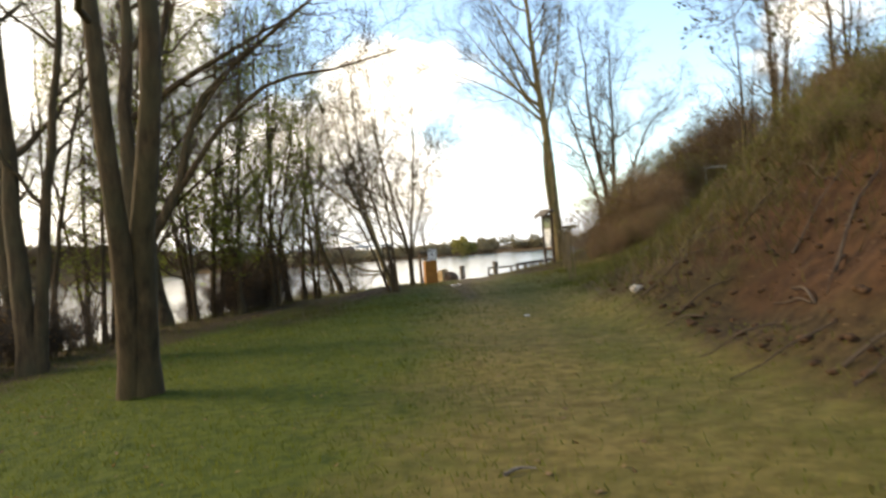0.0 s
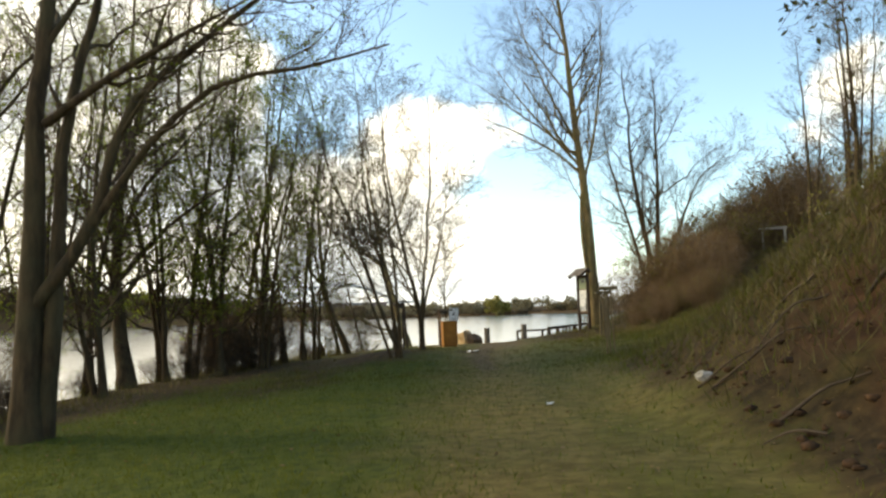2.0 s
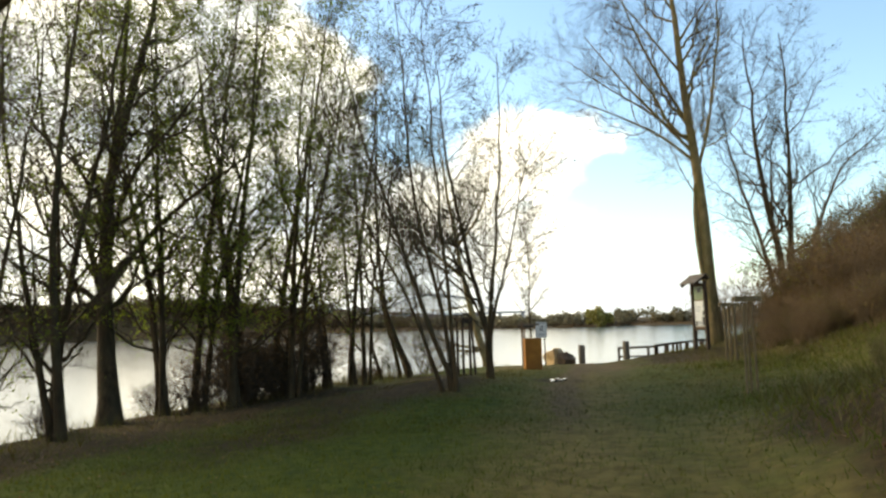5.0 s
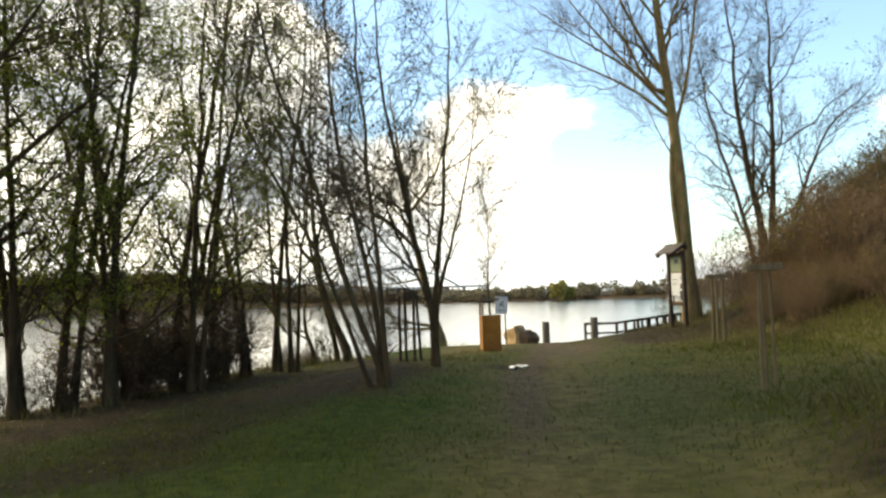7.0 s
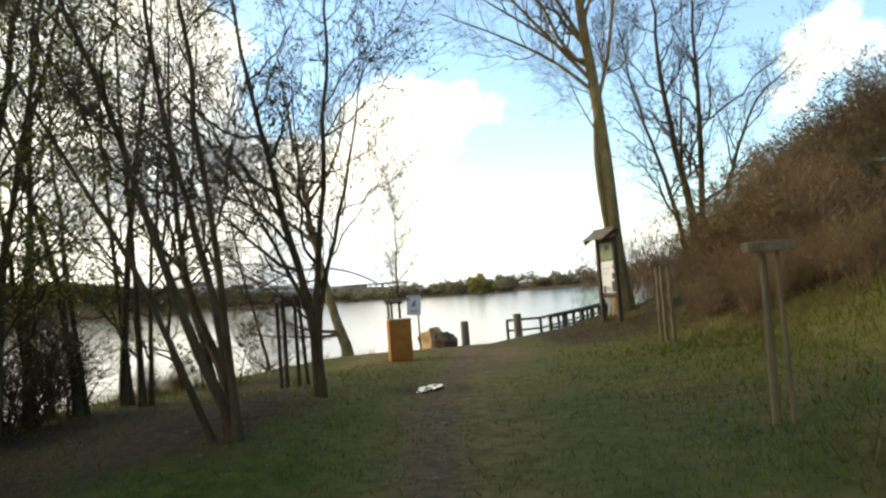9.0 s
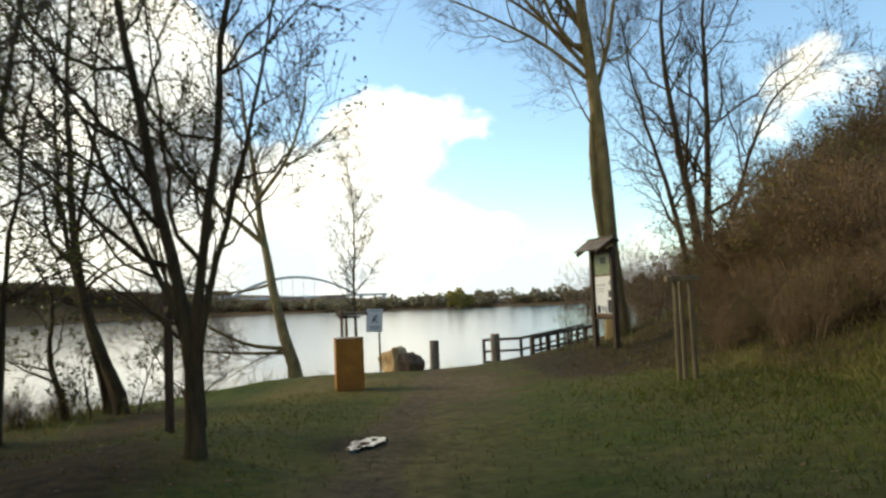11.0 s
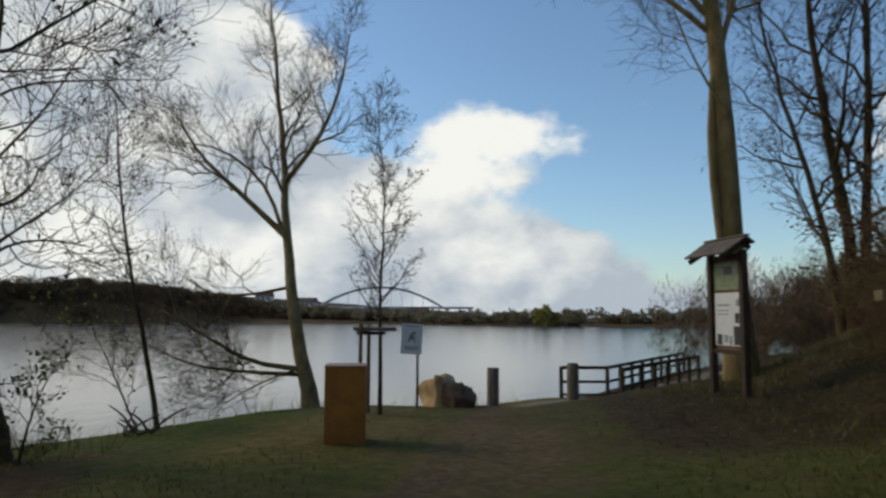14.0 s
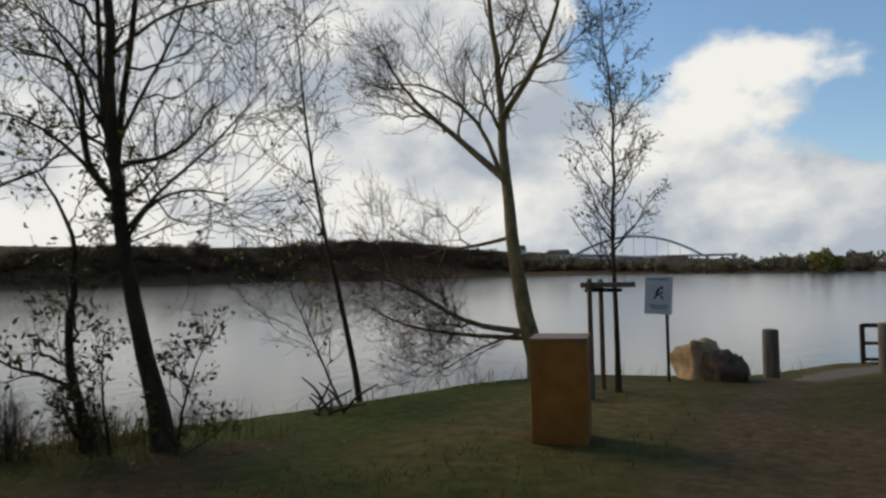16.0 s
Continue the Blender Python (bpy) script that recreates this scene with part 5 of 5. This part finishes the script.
def house(at, w, d, h, turn):
    b = thing("house", at, "small pale house beyond the far shore", "house", "far houses", turn)
    part("wall", boxed((w, d, h + 1), (0, 0, h / 2 - 0.5), bevel=0.05), HOUSE_WALL, b)
    bm = bmesh.new()
    vs = [bm.verts.new(p) for p in ((-w / 2 - 0.4, -d / 2 - 0.4, h), (w / 2 + 0.4, -d / 2 - 0.4, h), (w / 2 + 0.4, d / 2 + 0.4, h), (-w / 2 - 0.4, d / 2 + 0.4, h), (-w / 2 - 0.4, 0, h + d * 0.42), (w / 2 + 0.4, 0, h + d * 0.42))]
    for f in ((0, 1, 5, 4), (2, 3, 4, 5), (0, 4, 3), (1, 2, 5), (0, 3, 2, 1)):
        bm.faces.new([vs[i] for i in f])
    part("roof", bm, HOUSE_ROOF, b)
    for i in range(max(2, int(w // 3))):
        part("window", boxed((1.1, 0.08, 1.3), (-w / 2 + (i + 0.5) * w / max(2, int(w // 3)), -d / 2 - 0.02, h * 0.55), bevel=0.02), GLASS_DARK, b)
    return b


for hx, hy, hw, hd, hh, ht in ((-150, 430, 9, 7, 2.6, 5), (-128, 440, 12, 7, 2.6, -4), (-45, 330, 9, 6, 2.6, 3), (-66, 345, 10, 6, 2.4, 6)):
    house((hx, hy, gz(hx, hy)), hw, hd, hh, ht)


# ---- small ground things ----
def stick(pts, r, label, mat=None, name="fallen_branch"):
    p = spline(pts, 8)
    p[:, 2] += [gz(a, b) for a, b in p[:, :2]]
    o = p[0].copy()
    ob = new(name, mesh_from(name, *tubes((p - o)[None], (r * (1 - 0.6 * np.linspace(0, 1, 8)))[None], 7), mat or TWIG))
    ob.location = o
    return tagged(ob, label, "branch", "fallen branches")


stick([(0.25, 4.35, 0.02), (0.35, 4.42, 0.03), (0.45, 4.42, 0.02)], 0.015, "short pale stick lying on the track", WOOD_GREY)
rs = np.random.default_rng(31)
for n in range(34):
    x, y = 2.9 + rs.random() * 3.6, 4.2 + rs.random() * 9
    a, ln = rs.random() * 6.28, 0.35 + rs.random() * 0.9
    stick([(x, y, 0.03), (x + math.cos(a) * ln * 0.5, y + math.sin(a) * ln * 0.5, 0.06 + 0.08 * rs.random()), (x + math.cos(a) * ln, y + math.sin(a) * ln, 0.02)], 0.008 + 0.012 * rs.random(), "dead twig or bare root on the earth bank", TWIG)
stick([(4.05, 7.6, 0.05), (4.5, 8.0, 0.35), (5.0, 8.4, 0.3), (5.4, 8.9, 0.05)], 0.022, "long bare root hanging down the earth bank", TWIG)
for n, (x, y) in enumerate([(1.41, 13.2), (1.42, 13.31)]):
    bm = bmesh.new()
    bmesh.ops.create_grid(bm, x_segments=4, y_segments=4, size=0.04)
    for v in bm.verts:
        v.co.z += 0.02 * noise.noise(v.co * 40 + Vector((n, 0, 0))) + 0.015
    g = bmesh.ops.extrude_face_region(bm, geom=bm.faces[:])
    bmesh.ops.translate(bm, vec=(0, 0, 0.004), verts=[e for e in g["geom"] if isinstance(e, bmesh.types.BMVert)])
    me = bpy.data.meshes.new("paper_scrap")
    bm.to_mesh(me)
    bm.free()
    me.materials.append(LITTER_WHITE)
    ob = new("paper_scrap", me)
    ob.matrix_world = pose(x, y, gz(x, y) + 0.012, 0, 0, n * 40)
    tagged(ob, "small white scrap lying on the grass", "litter", "white scraps")
rc = np.random.default_rng(77)
cv, cf = [], []
ico = bmesh.new()
bmesh.ops.create_icosphere(ico, subdivisions=1, radius=1.0)
ico_v = np.array([v.co[:] for v in ico.verts])
ico_f = np.array([[v.index for v in f.verts] for f in ico.faces])
ico.free()
for n in range(700):
    x, y = 3.0 + 4.2 * rc.random() ** 1.3, 3.5 + 10.5 * rc.random()
    s = 0.012 + 0.05 * rc.random() ** 3
    cf.append(ico_f + len(ico_v) * n)
    cv.append(ico_v * s * np.array([1.3, 1, 0.7]) * (1 + 0.35 * rc.normal(size=(len(ico_v), 1)) * 0.6) + np.array([x, y, gz(x, y) + s * 0.3]))
tagged(new("earth_clods", mesh_from("earth_clods", np.concatenate(cv), np.concatenate(cf), material("earth_clod", (0.03, 0.015, 0.006), (0.10, 0.052, 0.022), 0.95, 14, 6, 0.5, per_piece=0.4))), "loose clods of reddish earth on the bank", "earth", kind="stuff")
# brushwood at the water's edge
for n in range(9):
    x, y, a = -4.3 + rs.random() * 0.8, 30.9 + rs.random() * 0.5, rs.random() * 3.1
    up_ = 0.12 + 0.3 * rs.random()
    stick([(x, y, 0.02), (x + 0.22 * math.cos(a), y + 0.18 * math.sin(a), up_ * 0.6), (x + 0.5 * math.cos(a), y + 0.3 * math.sin(a), up_)], 0.022, "dark brushwood heaped on the bank")


# grass, dry leaves
def blades(name, count, seed, region, h, w, mat, label, keep):
    rng = np.random.default_rng(seed)
    x = region[0] + (region[1] - region[0]) * rng.random(count)
    y = region[2] + (region[3] - region[2]) * rng.random(count)
    ok = keep(x, y, rng) & (shore_distance(x, y) > -0.5)
    x, y = x[ok], y[ok]
    z = height(x, y) - 0.01
    k = len(x)
    a = rng.random(k) * 6.283
    hh = h * (0.5 + rng.random(k))
    lean = rng.normal(size=(k, 2)) * 0.5 * hh[:, None]
    dx, dy = np.cos(a) * w, np.sin(a) * w
    V = np.stack([np.stack([x - dx, y - dy, z], -1), np.stack([x + dx, y + dy, z], -1), np.stack([x + lean[:, 0], y + lean[:, 1], z + hh], -1)], 1).reshape(-1, 3)
    ob = new(name, mesh_from(name, V, np.arange(3 * k).reshape(-1, 3), mat, False))
    return tagged(ob, label, "grass", kind="stuff")


def patchy(x, y, rng):
    tr = np.interp(y, [0, 8, 16, 22, 28, 33, 38], [0.5, 0.9, 0.9, 0.8, 0.9, 1.0, 1.6])
    p = 0.9 - 0.75 * np.exp(-((x - tr - 0.5) / 1.8) ** 2) - 0.55 * smooth(4.4, 2.2, shore_distance(x, y)) - 0.25 * smooth(2.0, 3.0, x) * (y < 15) - 0.3 * smooth(24, 29, y) - 0.25 * smooth(14, 18, y) * smooth(-0.2, -2.2, x) - 0.7 * np.exp(-(((x + 2.4) / 1.6) ** 2 + ((y - 22.2) / 2.8) ** 2))
    return rng.random(len(x)) < p * (0.6 + 0.5 * lumps(x, y, 1.6, 8))


blades("grass", 150000, 1, (-8, 3.4, 1.5, 20), 0.055, 0.006, GRASS, "short uneven meadow grass", patchy)
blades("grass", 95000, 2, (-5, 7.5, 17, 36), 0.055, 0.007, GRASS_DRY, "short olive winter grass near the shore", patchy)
blades("bank_grass", 9000, 3, (-9, 3, 12, 40), 0.28, 0.007, LEAF_BUSH, "long dry grass along the bank edge", lambda x, y, rng: (np.abs(shore_distance(x, y)) < 0.45) & (rng.random(len(x)) < 0.8))


DRY = leaf_material("dry_stalk", (0.075, 0.068, 0.014), (0.19, 0.155, 0.045), 0.3)
blades("slope_growth", 24000, 5, (2.9, 9.5, 7.5, 19), 0.24, 0.009, DRY, "tangled dry stalks and young growth on the slope", lambda x, y, rng: (rng.random(len(x)) < smooth(2.8, 4.5, x) * smooth(7.5, 12.5, y + 0.8 * (x - 4)) * (0.65 + 0.6 * lumps(x, y, 1.3, 12))))
blades("slope_growth", 26000, 6, (2.6, 12.5, 8, 27), 0.13, 0.009, GRASS, "fresh green growth among the dry stalks", lambda x, y, rng: (rng.random(len(x)) < smooth(2.6, 3.6, x) * smooth(9.5, 13, y) * (0.4 + 0.9 * lumps(x, y, 0.9, 13))))
blades("slope_growth", 24000, 9, (3.2, 13, 24, 37), 0.13, 0.009, DRY, "withered stalks on the grassy slope", lambda x, y, rng: (rng.random(len(x)) < smooth(3.2, 6.0, x) * (0.6 + 0.7 * lumps(x, y, 1.1, 15))))
blades("bank_growth", 9000, 7, (-10, -3.2, 9, 30), 0.2, 0.008, DRY, "dry stalks and brambles along the lake bank", lambda x, y, rng: (shore_distance(x, y) < 2.2) & (rng.random(len(x)) < 0.7))
blades("bank_growth", 1500, 8, (-5.9, -3.6, 26.6, 30.2), 0.3, 0.007, DRY, "tall dry weeds at the foot of the bank trees", lambda x, y, rng: (shore_distance(x, y) < 0.8))


def dry_leaves(count, seed):
    rng = np.random.default_rng(seed)
    x, y = -8 + 17 * rng.random(count), 2 + 32 * rng.random(count)
    ok = (shore_distance(x, y) > -0.2) & (rng.random(count) < 0.25 + 0.7 * smooth(3, 4.5, np.abs(x + 0.5)))
    x, y = x[ok], y[ok]
    c = np.stack([x, y, height(x, y) + 0.012], -1)
    a = rng.normal(size=c.shape) * (1, 1, 0.3)
    a /= np.linalg.norm(a, axis=1, keepdims=True)
    b = np.cross(a, np.array([0, 0, 1.0]) + 0.3 * rng.normal(size=c.shape))
    e = 0.022 * (0.6 + 0.8 * rng.random((len(c), 1)))
    V = np.stack([c - a * e, c + b * e * 0.6, c + a * e, c - b * e * 0.6], 1).reshape(-1, 3)
    return tagged(new("dry_leaves", mesh_from("dry_leaves", V, np.arange(len(V)).reshape(-1, 4), LEAF_BROWN, False)), "brown fallen leaves scattered on the ground", "leaves", kind="stuff")


dry_leaves(16000, 4)
